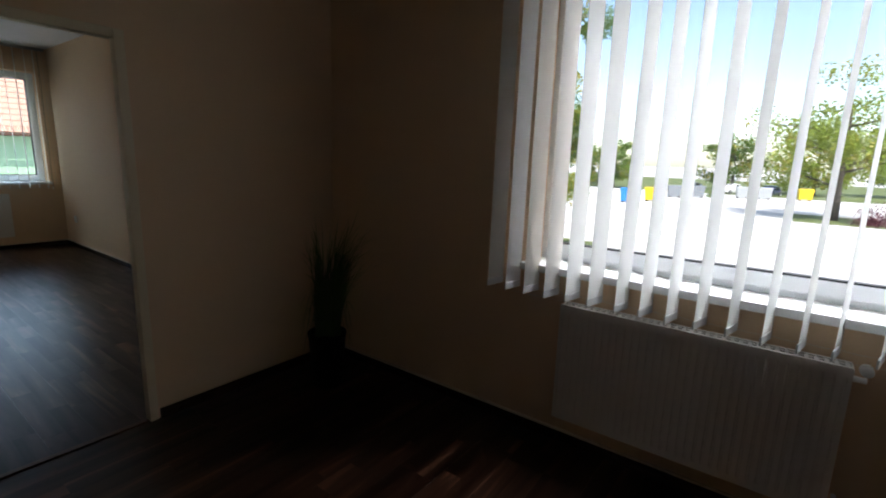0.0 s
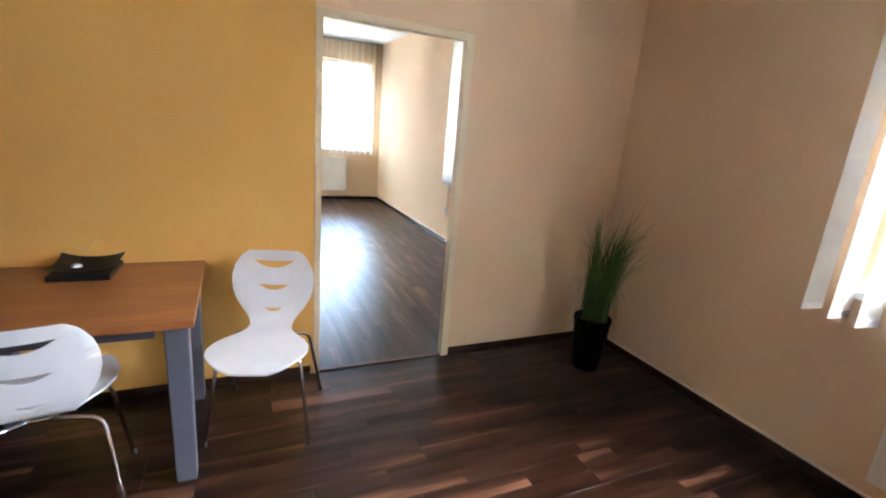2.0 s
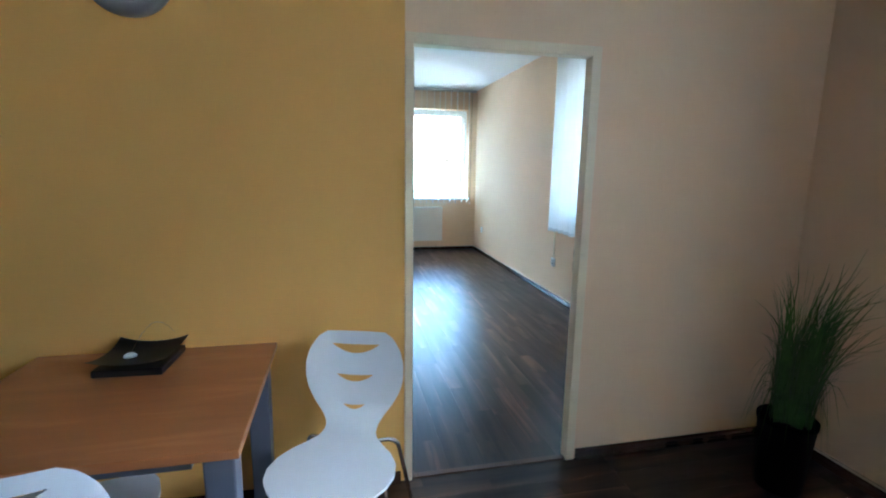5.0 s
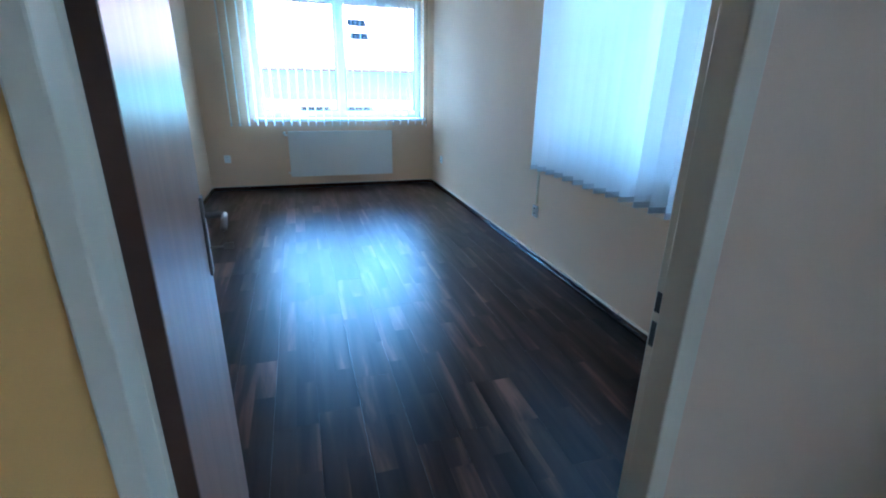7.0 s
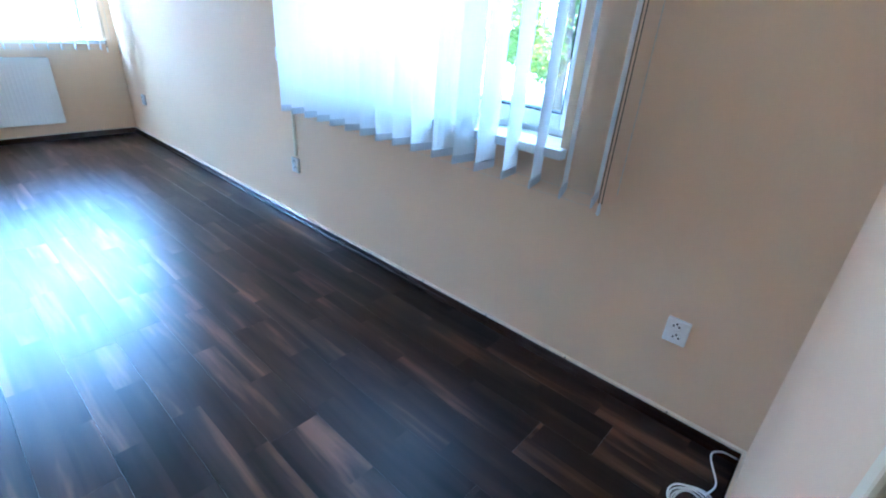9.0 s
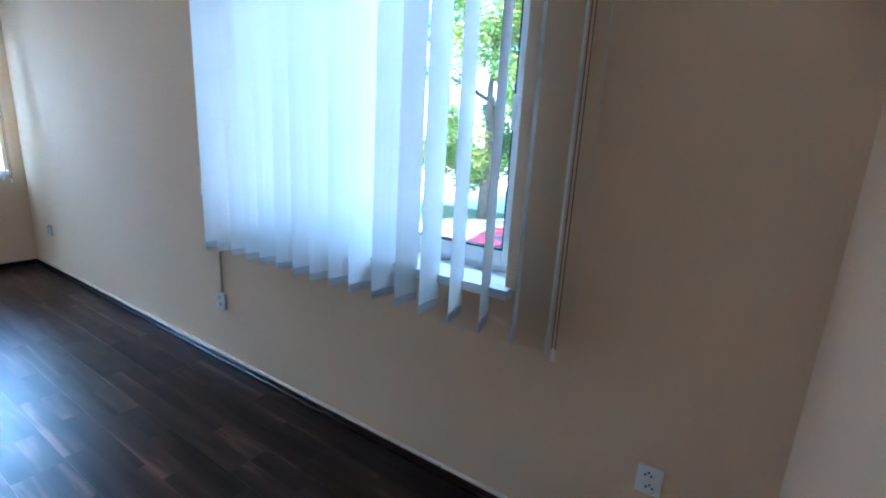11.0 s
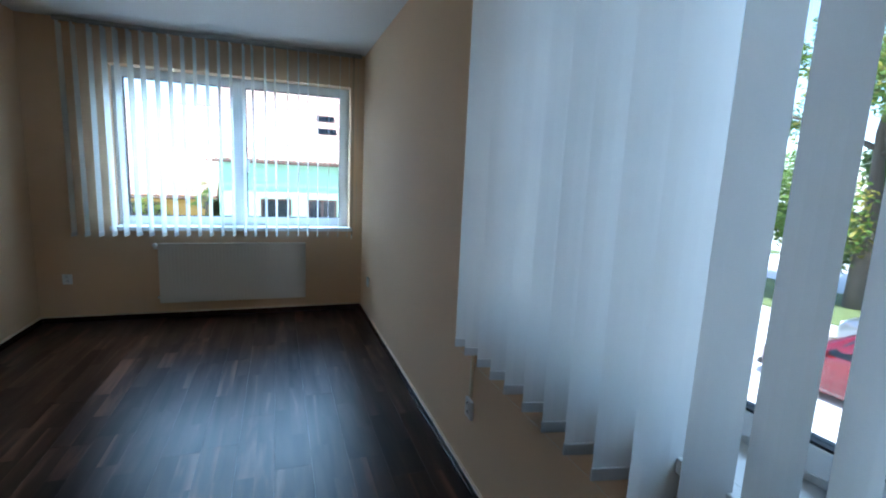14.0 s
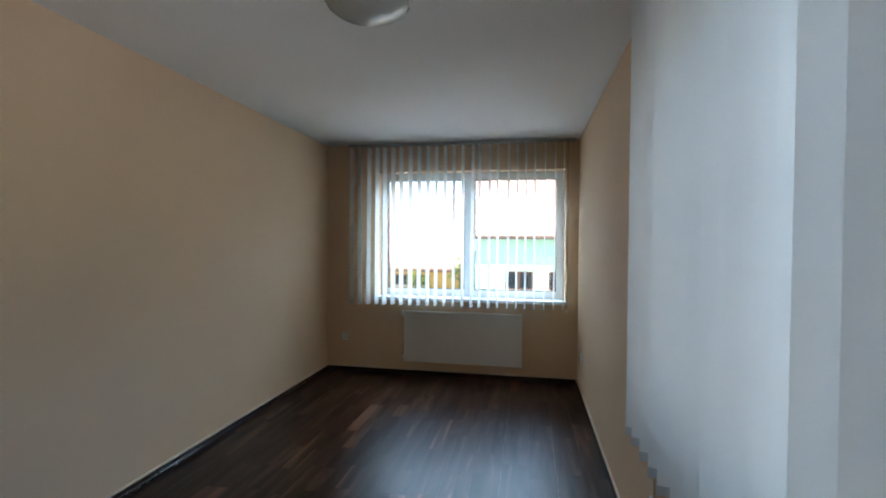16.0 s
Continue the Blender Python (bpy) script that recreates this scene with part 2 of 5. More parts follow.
def add_box(bm, x0, x1, y0, y1, z0, z1, bevel=0.0, seg=2):
    r = bmesh.ops.create_cube(bm, size=1.0, matrix=Matrix.LocRotScale(((x0 + x1) / 2, (y0 + y1) / 2, (z0 + z1) / 2), None, (abs(x1 - x0), abs(y1 - y0), abs(z1 - z0))))
    if bevel:
        es = {e for v in r["verts"] for e in v.link_edges}
        bmesh.ops.bevel(bm, geom=list(es), offset=bevel, segments=seg, affect="EDGES", profile=0.5)


def boxes(*rows, bevel=0.0):
    bm = bmesh.new()
    for r in rows:
        add_box(bm, *r, bevel=bevel)
    return bm


def add_tube(bm, pts, r, sides=10, caps=True):
    """A round tube along points."""
    pts = [Vector(p) for p in pts]
    rings = []
    up = Vector((0.31, 0.17, 0.94))
    for i, p in enumerate(pts):
        d = (pts[min(i + 1, len(pts) - 1)] - pts[max(i - 1, 0)]).normalized()
        a = d.cross(up)
        if a.length < 0.05:
            a = d.cross(Vector((1, 0, 0)))
        a.normalize()
        b = d.cross(a)
        rr = r[i] if isinstance(r, (list, tuple)) else r
        rings.append([bm.verts.new(p + rr * (math.cos(k * math.tau / sides) * a + math.sin(k * math.tau / sides) * b)) for k in range(sides)])
    for q, s in zip(rings, rings[1:]):
        for k in range(sides):
            bm.faces.new((q[k], q[(k + 1) % sides], s[(k + 1) % sides], s[k]))
    if caps:
        bm.faces.new(rings[0][::-1])
        bm.faces.new(rings[-1])


def add_lathe(bm, prof, sides=32, centre=(0, 0, 0), axis="z"):
    """Turns a profile of (radius, height) about an upright axis, or about y for things on a wall."""
    c = Vector(centre)
    rings = []
    for r, h in prof:
        ring = []
        for k in range(sides):
            a = k * math.tau / sides
            v = Vector((r * math.cos(a), r * math.sin(a), h)) if axis == "z" else Vector((r * math.cos(a), -h, r * math.sin(a)))
            ring.append(bm.verts.new(c + v))
        rings.append(ring)
    for q, s in zip(rings, rings[1:]):
        for k in range(sides):
            bm.faces.new((q[k], q[(k + 1) % sides], s[(k + 1) % sides], s[k]))
    bm.faces.new(rings[0][::-1])
    bm.faces.new(rings[-1])


def rounded(pts, radius, steps=5):
    """A polyline with its inner corners rounded."""
    pts = [Vector(p) for p in pts]
    out = [pts[0]]
    for a, b, c in zip(pts, pts[1:], pts[2:]):
        u, w = (a - b), (c - b)
        r = min(radius, u.length * 0.48, w.length * 0.48)
        p, q = b + u.normalized() * r, b + w.normalized() * r
        for i in range(steps + 1):
            t = i / steps
            out.append((1 - t) ** 2 * p + 2 * t * (1 - t) * b + t * t * q)
    out.append(pts[-1])
    return out


# ---- the plan, in metres ----
CEIL = 2.82
PT = 0.075            # thickness of the partition
FAR = 6.2             # far wall of the end room
LEFT = -3.06          # left wall of the end room
DOOR_R, DOOR_L = -1.300, -2.10
DOOR2_R, DOOR2_L = -4.135, -4.935
DOOR_H = 1.975
BACK, WEST = -5.6, -11.0
WIN_B = (1.00, 2.78, 0.945, 2.48)       # side window of the end room: y from, y to, sill, head
WIN_A = (-3.45, -1.57, 0.945, 2.48)     # window of the first room
WIN_F = (-2.41, -0.145, 0.945, 2.48)    # far window: x from, x to, sill, head
WIN_C = (-10.2, -7.95, 0.945, 2.48)
OUT = 0.36


def wall_with_holes(name, axis, lo, hi, a0, a1, holes, material, top=CEIL, z0=0.0):
    """An upright wall from lo to hi across its thickness, from a0 to a1 along, with openings (from, to, sill, head)."""
    bm = bmesh.new()

    def piece(u0, u1, w0, w1):
        if u1 - u0 > 1e-4 and w1 - w0 > 1e-4:
            if axis == "y":
                add_box(bm, lo, hi, u0, u1, w0, w1)
            else:
                add_box(bm, u0, u1, lo, hi, w0, w1)
    at = a0
    for h0, h1, s, t in sorted(holes):
        piece(at, h0, z0, top)
        piece(h0, h1, z0, s)
        piece(h0, h1, t, top)
        at = h1
    piece(at, a1, z0, top)
    bmesh.ops.remove_doubles(bm, verts=bm.verts, dist=1e-5)
    return tagged(link(name, bm, material), kind="structure")


tagged(wall_with_holes("wall_east", "y", 0.0, OUT, BACK - 0.3, FAR + OUT, [WIN_A, WIN_B], M_CREAM),
       "cream painted outer wall with two windows", "wall")
tagged(wall_with_holes("wall_north", "x", FAR, FAR + OUT, WEST - 0.3, 0.0, [WIN_F, WIN_C], M_CREAM),
       "cream painted end wall with a wide window", "wall")
tagged(wall_with_holes("wall_partition", "x", 0.0, PT, WEST, 0.0,
                       [(DOOR_L - 0.03, DOOR_R + 0.03, 0.0, DOOR_H + 0.03), (DOOR2_L - 0.03, DOOR2_R + 0.03, 0.0, DOOR_H + 0.03)], M_CREAM),
       "cream painted partition wall with two doorways", "wall")
tagged(wall_with_holes("wall_between", "y", LEFT - 0.1, LEFT, PT, FAR, [], M_CREAM), "cream painted wall between two rooms", "wall")
tagged(wall_with_holes("wall_west", "y", WEST - 0.3, WEST, BACK, FAR, [], M_CREAM), "cream painted wall", "wall")
tagged(wall_with_holes("wall_south", "x", BACK - 0.3, BACK, WEST - 0.3, 0.0, [], M_CREAM), "cream painted back wall", "wall")
# the ochre panel between the two door frames
bm = boxes((DOOR2_R + 0.046, DOOR_L - 0.037, -0.004, 0.0, 0.0, CEIL))
tagged(link("wall_accent", bm, M_YELLOW), "wall panel painted ochre yellow behind the table", "wall", kind="structure")
tagged(link("ceiling", boxes((WEST - 0.3, OUT, BACK - 0.3, FAR + OUT, CEIL, CEIL + 0.35)), M_CEIL), "white painted ceiling", "ceiling", kind="structure")
floor = tagged(link("floor", boxes((WEST - 0.3, OUT, BACK - 0.3, FAR + OUT, -0.3, -0.008)), M_SKIRT), "dark walnut laminate plank floor", "floor", kind="structure")


def skirting(name, axis, at, side, a0, a1, joint=True, material=M_SKIRT, label="dark walnut skirting board along the wall"):
    """A dark moulded skirting with a pale joint on top; side: the way it sticks out."""
    bm = bmesh.new()
    prof = [(0, 0), (0.016, 0), (0.016, 0.018), (0.012, 0.022), (0.012, 0.030), (0.016, 0.034), (0.014, 0.048), (0.006, 0.054), (0, 0.054)]
    ends = []
    for u in (a0, a1):
        ends.append([bm.verts.new((at + side * d, u, h) if axis == "y" else (u, at + side * d, h)) for d, h in prof])
    for i in range(len(prof) - 1):
        bm.faces.new((ends[0][i], ends[0][i + 1], ends[1][i + 1], ends[1][i]))
    bm.faces.new(ends[0]), bm.faces.new(ends[1][::-1])
    ob = tagged(link(name, bm, material), label, "skirting", kind="structure")
    if not joint:
        return ob
    lo, hi = sorted((at, at + side * 0.013))
    row = (lo, hi, a0, a1, 0.0545, 0.0650) if axis == "y" else (a0, a1, lo, hi, 0.0545, 0.0650)
    part("joint", boxes(row), M_CAULK, ob, "pale acrylic joint")
    return ob


skirting("baseboard", "y", 0.0, -1, -5.6, -0.002)
long_board = skirting("baseboard", "y", 0.0, -1, PT + 0.002, FAR - 0.002)
for k in range(13):
    y = 0.35 + 0.44 * k
    part("clip", boxes((-0.0155, -0.012, y - 0.002, y + 0.002, 0.050, 0.066)), M_SKIRT, long_board, "small dark skirting clip")
skirting("baseboard", "x", FAR, -1, LEFT + 0.018, -0.018)
skirting("baseboard", "y", LEFT, 1, PT + 0.002, FAR - 0.002)
skirting("baseboard", "x", 0.0, -1, DOOR_R + 0.055, -0.018, False)
skirting("baseboard", "x", -0.004, -1, DOOR2_R + 0.055, DOOR_L - 0.055, False)
skirting("baseboard", "x", PT, 1, DOOR_R + 0.055, -0.018)
skirting("baseboard", "x", FAR, -1, WEST, LEFT - 0.12, True, M_OAKSKIRT, "pale oak skirting board along the wall")


# ---- windows ----
def window(name, axis, wall, span, sill_z, head, inward, panes, handle_at, label):
    """A white plastic window deep in its opening, with sashes, panes and an inside sill. wall: the wall's inner face; inward: the way into the room."""
    a0, a1 = span
    w = tagged(new(name), label, "window", kind="structure")

    def bx(u0, u1, d0, d1, z0, z1):
        d0, d1 = sorted((wall - inward * d0, wall - inward * d1))
        return (d0, d1, u0, u1, z0, z1) if axis == "y" else (u0, u1, d0, d1, z0, z1)
    f = 0.045
    bm = boxes(bx(a0, a0 + f, 0.17, 0.24, sill_z, head), bx(a1 - f, a1, 0.17, 0.24, sill_z, head),
               bx(a0 + f, a1 - f, 0.17, 0.24, sill_z, sill_z + f), bx(a0 + f, a1 - f, 0.17, 0.24, head - f, head), bevel=0.003)
    part("window_frame", bm, M_PVC, w)
    cuts = [a0 + f + (a1 - a0 - 2 * f) * i / panes for i in range(panes + 1)]
    s = 0.062
    for i, (u0, u1) in enumerate(zip(cuts, cuts[1:])):
        u0, u1 = u0 - 0.012 * (i == 0), u1 + 0.012 * (i == panes - 1)
        z0, z1 = sill_z + f - 0.012, head - f + 0.012
        bm = boxes(bx(u0, u0 + s, 0.145, 0.20, z0, z1), bx(u1 - s, u1, 0.145, 0.20, z0, z1),
                   bx(u0 + s, u1 - s, 0.145, 0.20, z0, z0 + s), bx(u0 + s, u1 - s, 0.145, 0.20, z1 - s, z1), bevel=0.004)
        sash = part("sash", bm, M_PVC, w)
        g = 0.007
        bm = boxes(bx(u0 + s, u0 + s + g, 0.15, 0.19, z0 + s, z1 - s), bx(u1 - s - g, u1 - s, 0.15, 0.19, z0 + s, z1 - s),
                   bx(u0 + s + g, u1 - s - g, 0.15, 0.19, z0 + s, z0 + s + g), bx(u0 + s + g, u1 - s - g, 0.15, 0.19, z1 - s - g, z1 - s))
        part("seal", bm, M_SEAL, sash, "black rubber glazing seal")
        pane = part("pane", boxes(bx(u0 + s + g, u1 - s - g, 0.168, 0.174, z0 + s + g, z1 - s - g)), M_GLASS, sash)
        pane.visible_shadow = False
    hu = handle_at
    hz = (sill_z + head) / 2 - 0.08
    bm = boxes(bx(hu - 0.014, hu + 0.014, 0.133, 0.146, hz - 0.035, hz + 0.035), bx(hu - 0.009, hu + 0.009, 0.105, 0.134, hz - 0.012, hz + 0.012),
               bx(hu - 0.010, hu + 0.010, 0.092, 0.106, hz - 0.115, hz + 0.012), bevel=0.004)
    part("handle", bm, M_PVC, w, "white window handle")
    bm = boxes(bx(a0 - 0.03, a1 + 0.03, -0.045, 0.002, sill_z - 0.036, sill_z + 0.002), bx(a0 + 0.001, a1 - 0.001, 0.002, 0.172, sill_z - 0.02, sill_z + 0.002), bevel=0.003)
    part("window_sill", bm, M_SILL, w, "white laminate inside sill")
    return w


window("window_1", "y", 0.0, WIN_A[:2], 0.945, 2.48, -1, 1, -3.38, "white plastic window with one wide sash behind open vertical blinds")
window("window_2", "y", 0.0, WIN_B[:2], 0.945, 2.48, -1, 1, 1.07, "white plastic window half hidden by vertical blinds")
window("window_3", "x", FAR, WIN_F[:2], 0.945, 2.48, -1, 2, -1.20, "white plastic window with two sashes and a broad sill")
window("window_4", "x", FAR, WIN_C[:2], 0.945, 2.48, -1, 2, -9.03, "white plastic window with two sashes")


# ---- door frames and door ----
def door_frame(name, x0, x1):
    """A pressed steel frame round the opening from x0 to x1, with the rebate towards the end room."""
    w = tagged(new(name), "cream enamelled steel door frame", "door frame", kind="structure")
    fr, bk = -0.012, PT + 0.003
    rb = 0.047
    bm = boxes((x0 - 0.036, x0, fr, rb, 0, DOOR_H + 0.045), (x0 - 0.036, x0 - 0.001, rb, PT, 0, DOOR_H + 0.045), bevel=0.004)
    part("jamb", bm, M_FRAME, w)
    bm = boxes((x1, x1 + 0.045, fr, rb, 0, DOOR_H + 0.045), (x1 + 0.015, x1 + 0.045, rb, bk, 0, DOOR_H + 0.045), bevel=0.004)
    jamb = part("jamb", bm, M_FRAME, w)
    bm = boxes((x0, x1, fr, rb, DOOR_H, DOOR_H + 0.045), (x0 - 0.015, x1 + 0.015, rb, bk, DOOR_H + 0.015, DOOR_H + 0.045), bevel=0.004)
    part("head", bm, M_FRAME, w)
    bm = boxes((x1 + 0.0125, x1 + 0.0155, rb + 0.007, rb + 0.023, 1.055, 1.094), (x1 + 0.0125, x1 + 0.0155, rb + 0.007, rb + 0.023, 0.985, 1.035))
    part("strike_hole", bm, M_HOLE, jamb, "black strike holes")
    bm = boxes((x0 - 0.01, x1 + 0.01, 0.0, 0.035, -0.004, 0.007), bevel=0.003)
    part("threshold", bm, M_EDGE, w, "thin dark metal threshold strip")
    return w


door_frame("door_frame_1", DOOR_L, DOOR_R)
door_frame("door_frame_2", DOOR2_L, DOOR2_R)

door = thing("door_1", "pale beech veneered door standing open into the end room", "door", pose(DOOR_L + 0.019, PT + 0.026, 0, 0, 0, 96.3), kind="structure")
part("leaf", boxes((0.006, 0.806, 0.0, 0.04, 0.008, 1.968), bevel=0.0015), M_DOOR, door)
part("edge_strip", boxes((0.0, 0.0055, 0.001, 0.039, 0.008, 1.968)), M_EDGE, door, "brown door edge")
for side in (-1, 1):
    y0 = 0.0 if side < 0 else 0.04
    lo, hi = sorted((y0 + side * 0.0005, y0 + side * 0.009))
    plate = part("handle_plate", boxes((0.722, 0.762, lo, hi, 0.905, 1.135), bevel=0.003), M_STEEL, door, "dark steel long handle plate")
    bm = bmesh.new()
    add_tube(bm, rounded([(0.742, y0 + side * 0.008, 1.08), (0.742, y0 + side * 0.055, 1.08), (0.742, y0 + side * 0.058, 1.078), (0.625, y0 + side * 0.058, 1.072)], 0.02), 0.009)
    part("lever", bm, M_STEEL, plate, "steel lever handle", smooth=True)
bm = bmesh.new()
add_tube(bm, [(0.742, -0.009, 0.985), (0.742, -0.045, 0.985)], 0.003)
add_box(bm, 0.738, 0.746, -0.072, -0.045, 0.975, 0.995, 0.003)
part("key", bm, M_STEEL, door, "small key in the lock")


# ---- radiators ----
def radiator(name, m, length, label, valve_side=1, rib=0.0035):
    """A panel radiator with pressed ribs, standing off its wall; local x along, y towards the room."""
    r = thing(name, label, "radiator", m, group="panel radiators")
    h, d = 0.60, 0.075
    bm = bmesh.new()
    n = int(length / 0.0333)
    w = length / n
    xs = [(-length / 2, 0.0)]
    for i in range(n):
        a = -length / 2 + i * w
        xs += [(a + w * 0.30, 0.0), (a + w * 0.42, -rib), (a + w * 0.58, -rib), (a + w * 0.70, 0.0)]
    xs.append((length / 2, 0.0))
    zs = [(0.0, 0.0), (0.028, 0.0), (0.045, 1.0), (h - 0.045, 1.0), (h - 0.028, 0.0), (h, 0.0)]
    grid = [[bm.verts.new((x, d + dy * k, z)) for x, dy in xs] for z, k in zs]
    for a, b in zip(grid, grid[1:]):
        for i in range(len(xs) - 1):
            bm.faces.new((a[i], a[i + 1], b[i + 1], b[i]))
    part("front_panel", bm, M_RAD, r)
    part("rear_panel", boxes((-length / 2, length / 2, 0.0, 0.012, 0.004, h - 0.004), bevel=0.003), M_RAD, r)
    for sx in (-1, 1):
        lo, hi = sorted((sx * length / 2, sx * (length / 2 + 0.003)))
        part("side_cover", boxes((lo, hi, 0.0, d, 0.0, h), bevel=0.001), M_RAD, r)
    bm = boxes((-length / 2, length / 2, d - 0.014, d + 0.001, h, h + 0.005), (-length / 2, length / 2, 0.0, 0.012, h, h + 0.005))
    for i in range(int(length / 0.03)):
        x = -length / 2 + 0.015 + i * 0.03
        add_box(bm, x - 0.006, x + 0.006, 0.012, d - 0.014, h, h + 0.003)
    part("top_grille", bm, M_RAD, r)
    part("core", boxes((-length / 2 + 0.01, length / 2 - 0.01, 0.016, d - 0.01, 0.03, h - 0.03)), M_RAD, r)
    x = valve_side * length / 2
    bm = bmesh.new()
    add_tube(bm, [(x, 0.035, h - 0.045), (x + valve_side * 0.045, 0.035, h - 0.045)], 0.011)
    add_lathe(bm, [(0.014, 0.0), (0.020, 0.006), (0.021, 0.045), (0.017, 0.055)], 16, (x + valve_side * 0.045, 0.02, h - 0.02), axis="y")
    part("valve", bm, M_SOCKET, r, "white thermostatic valve", smooth=True)
    bm = bmesh.new()
    add_tube(bm, rounded([(x, 0.035, 0.045), (x + valve_side * 0.03, 0.035, 0.045), (x + valve_side * 0.03, -0.024, 0.045)], 0.02), 0.009)
    part("return_pipe", bm, M_SOCKET, r, smooth=True)
    for k in (-0.3, 0.3):
        part("bracket", boxes((k * length - 0.012, k * length + 0.012, -0.0248, 0.0, 0.08, h - 0.08)), M_RAD, r)
    return r


radiator("radiator", pose(-1.330, FAR - 0.025, 0.18, 0, 0, 180), 1.40, "white panel radiator on the wall under the wide window", 1, 0.0008)
radiator("radiator", pose(-0.025, -2.365, 0.18, 0, 0, 90), 1.10, "white ribbed panel radiator on the wall under the window", -1)
radiator("radiator", pose(-8.55, FAR - 0.025, 0.18, 0, 0, 180), 1.10, "white panel radiator on the wall in the next room", 1, 0.0008)


# ---- vertical blinds ----
def blind(name, m, length, spacing, angle, top, bottom, label, odd=(), seed=1, first=0.05):
    """Vertical fabric slats under a rail. Local x along the wall, y towards the room, z from the floor."""
    b = thing(name, label, "vertical blind", m, group="vertical blinds")
    rail = part("head_rail", boxes((0, length, -0.022, 0.022, top, top + 0.035), bevel=0.004), M_RAIL, b, "grey head rail")
    rng = random.Random(seed)
    n = int((length - first) / spacing)
    w = 0.127
    meshes = []
    for k in range(3):
        bm = bmesh.new()
        cols = [bm.verts.new((-w / 2 + w * i / 4, 0.0035 * (1 - (i / 2 - 1) ** 2), bottom)) for i in range(5)]
        tops = [bm.verts.new((v.co.x * (1 - 0.02 * k), v.co.y, top - 0.012)) for v in cols]
        for i in range(4):
            bm.faces.new((cols[i], cols[i + 1], tops[i + 1], tops[i]))
        r = bmesh.ops.solidify(bm, geom=bm.faces[:], thickness=0.0007)
        # the weight pocket at the foot and the carrier at the head
        cloth = set(bm.faces)
        add_box(bm, -w / 2 - 0.0005, w / 2 + 0.0005, -0.0016, 0.0058, bottom - 0.001, bottom + 0.034, 0.001, 1)
        for f in set(bm.faces) - cloth:
            f.material_index = 1
        add_box(bm, -0.012, 0.012, -0.002, 0.006, top - 0.03, top + 0.004, 0.001, 1)
        me = bpy.data.meshes.new("slat")
        bmesh.ops.recalc_face_normals(bm, faces=bm.faces)
        bm.to_mesh(me)
        bm.free()
        me.materials.append(M_SLAT)
        me.materials.append(M_HEM)
        meshes.append(me)
    ends = []
    for i in range(n):
        ob = new("slat", meshes[i % 3])
        ob.parent = b
        turn = dict(odd).get(i, angle) + rng.uniform(-1.5, 1.5)
        x = first + i * spacing + rng.uniform(-0.003, 0.003)
        ob.matrix_local = pose(x, 0.0, rng.uniform(-0.003, 0.003), rng.uniform(-0.25, 0.25), rng.uniform(-0.15, 0.15), turn)
        ends.append((x, turn))
    # the bead chain that joins the feet
    for s in (-1, 1):
        bm = bmesh.new()
        for (xa, ta), (xb, tb) in zip(ends, ends[1:]):
            pa = Vector((xa + s * w / 2 * math.cos(radians(ta)), s * w / 2 * math.sin(radians(ta)), bottom + 0.008))
            pb = Vector((xb + s * w / 2 * math.cos(radians(tb)), s * w / 2 * math.sin(radians(tb)), bottom + 0.008))
            add_tube(bm, [pa.lerp(pb, q / 6) + Vector((0, 0, -0.005 * math.sin(math.pi * q / 6))) for q in range(7)], 0.0007, 4, False)
        part("link_chain", bm, M_CHAIN, b, "thin bead chain")
    # pull cords at the last slat
    x = ends[-1][0] + 0.035
    for dx in (0.0, 0.012):
        bm = bmesh.new()
        add_tube(bm, [(x + dx, -0.045, top), (x + dx, -0.047, bottom + 0.10), (x + dx, -0.045, bottom + 0.02)], 0.0016, 5)
        part("pull_cord", bm, M_CORD, b, "thin dark pull cord")
    bm = bmesh.new()
    add_lathe(bm, [(0.004, 0.0), (0.007, 0.006), (0.006, 0.036), (0.002, 0.045)], 12, (x + 0.006, -0.045, bottom - 0.024))
    part("cord_weight", bm, M_SOCKET, b, "small white cord weight", smooth=True)
    # the looped bead chain that turns the slats
    bm = bmesh.new()
    zs = [bottom + 0.06 + q * 0.018 for q in range(int((top - bottom - 0.06) / 0.018))]
    add_tube(bm, [(x + 0.055, -0.04, z) for z in zs], [0.0019 if q % 2 else 0.0008 for q in range(len(zs))], 5)
    part("bead_chain", bm, M_CHAIN, b, "pale bead chain")
    return b


blind("vertical_blind", pose(-0.095, 2.86, 0, 0, 0, -90), 2.22, 0.1225, 77, 2.74, 0.808, "white vertical blind with slats turned partly open", odd=((10, 80), (11, 83), (12, 87), (13, 99), (14, 103), (15, 109), (16, 104)), seed=3, first=0.113)
blind("vertical_blind", pose(-0.095, -1.36, 0, 0, 0, -90), 2.30, 0.1105, 77, 2.74, 0.815, "white vertical blind with open slats over the radiator", odd=((0, 80), (1, 80)), seed=5, first=0.069)
blind("vertical_blind", pose(-2.75, FAR - 0.095, 0, 0, 0, 0), 2.70, 0.1050, 82, 2.77, 0.862, "white vertical blind with slats turned open", odd=((0, 90), (1, 90), (2, 88), (3, 86)), seed=7)
blind("vertical_blind", pose(-10.4, FAR - 0.095, 0, 0, 0, 0), 2.65, 0.1045, 80, 2.77, 0.845, "white vertical blind with slats turned open", seed=9)


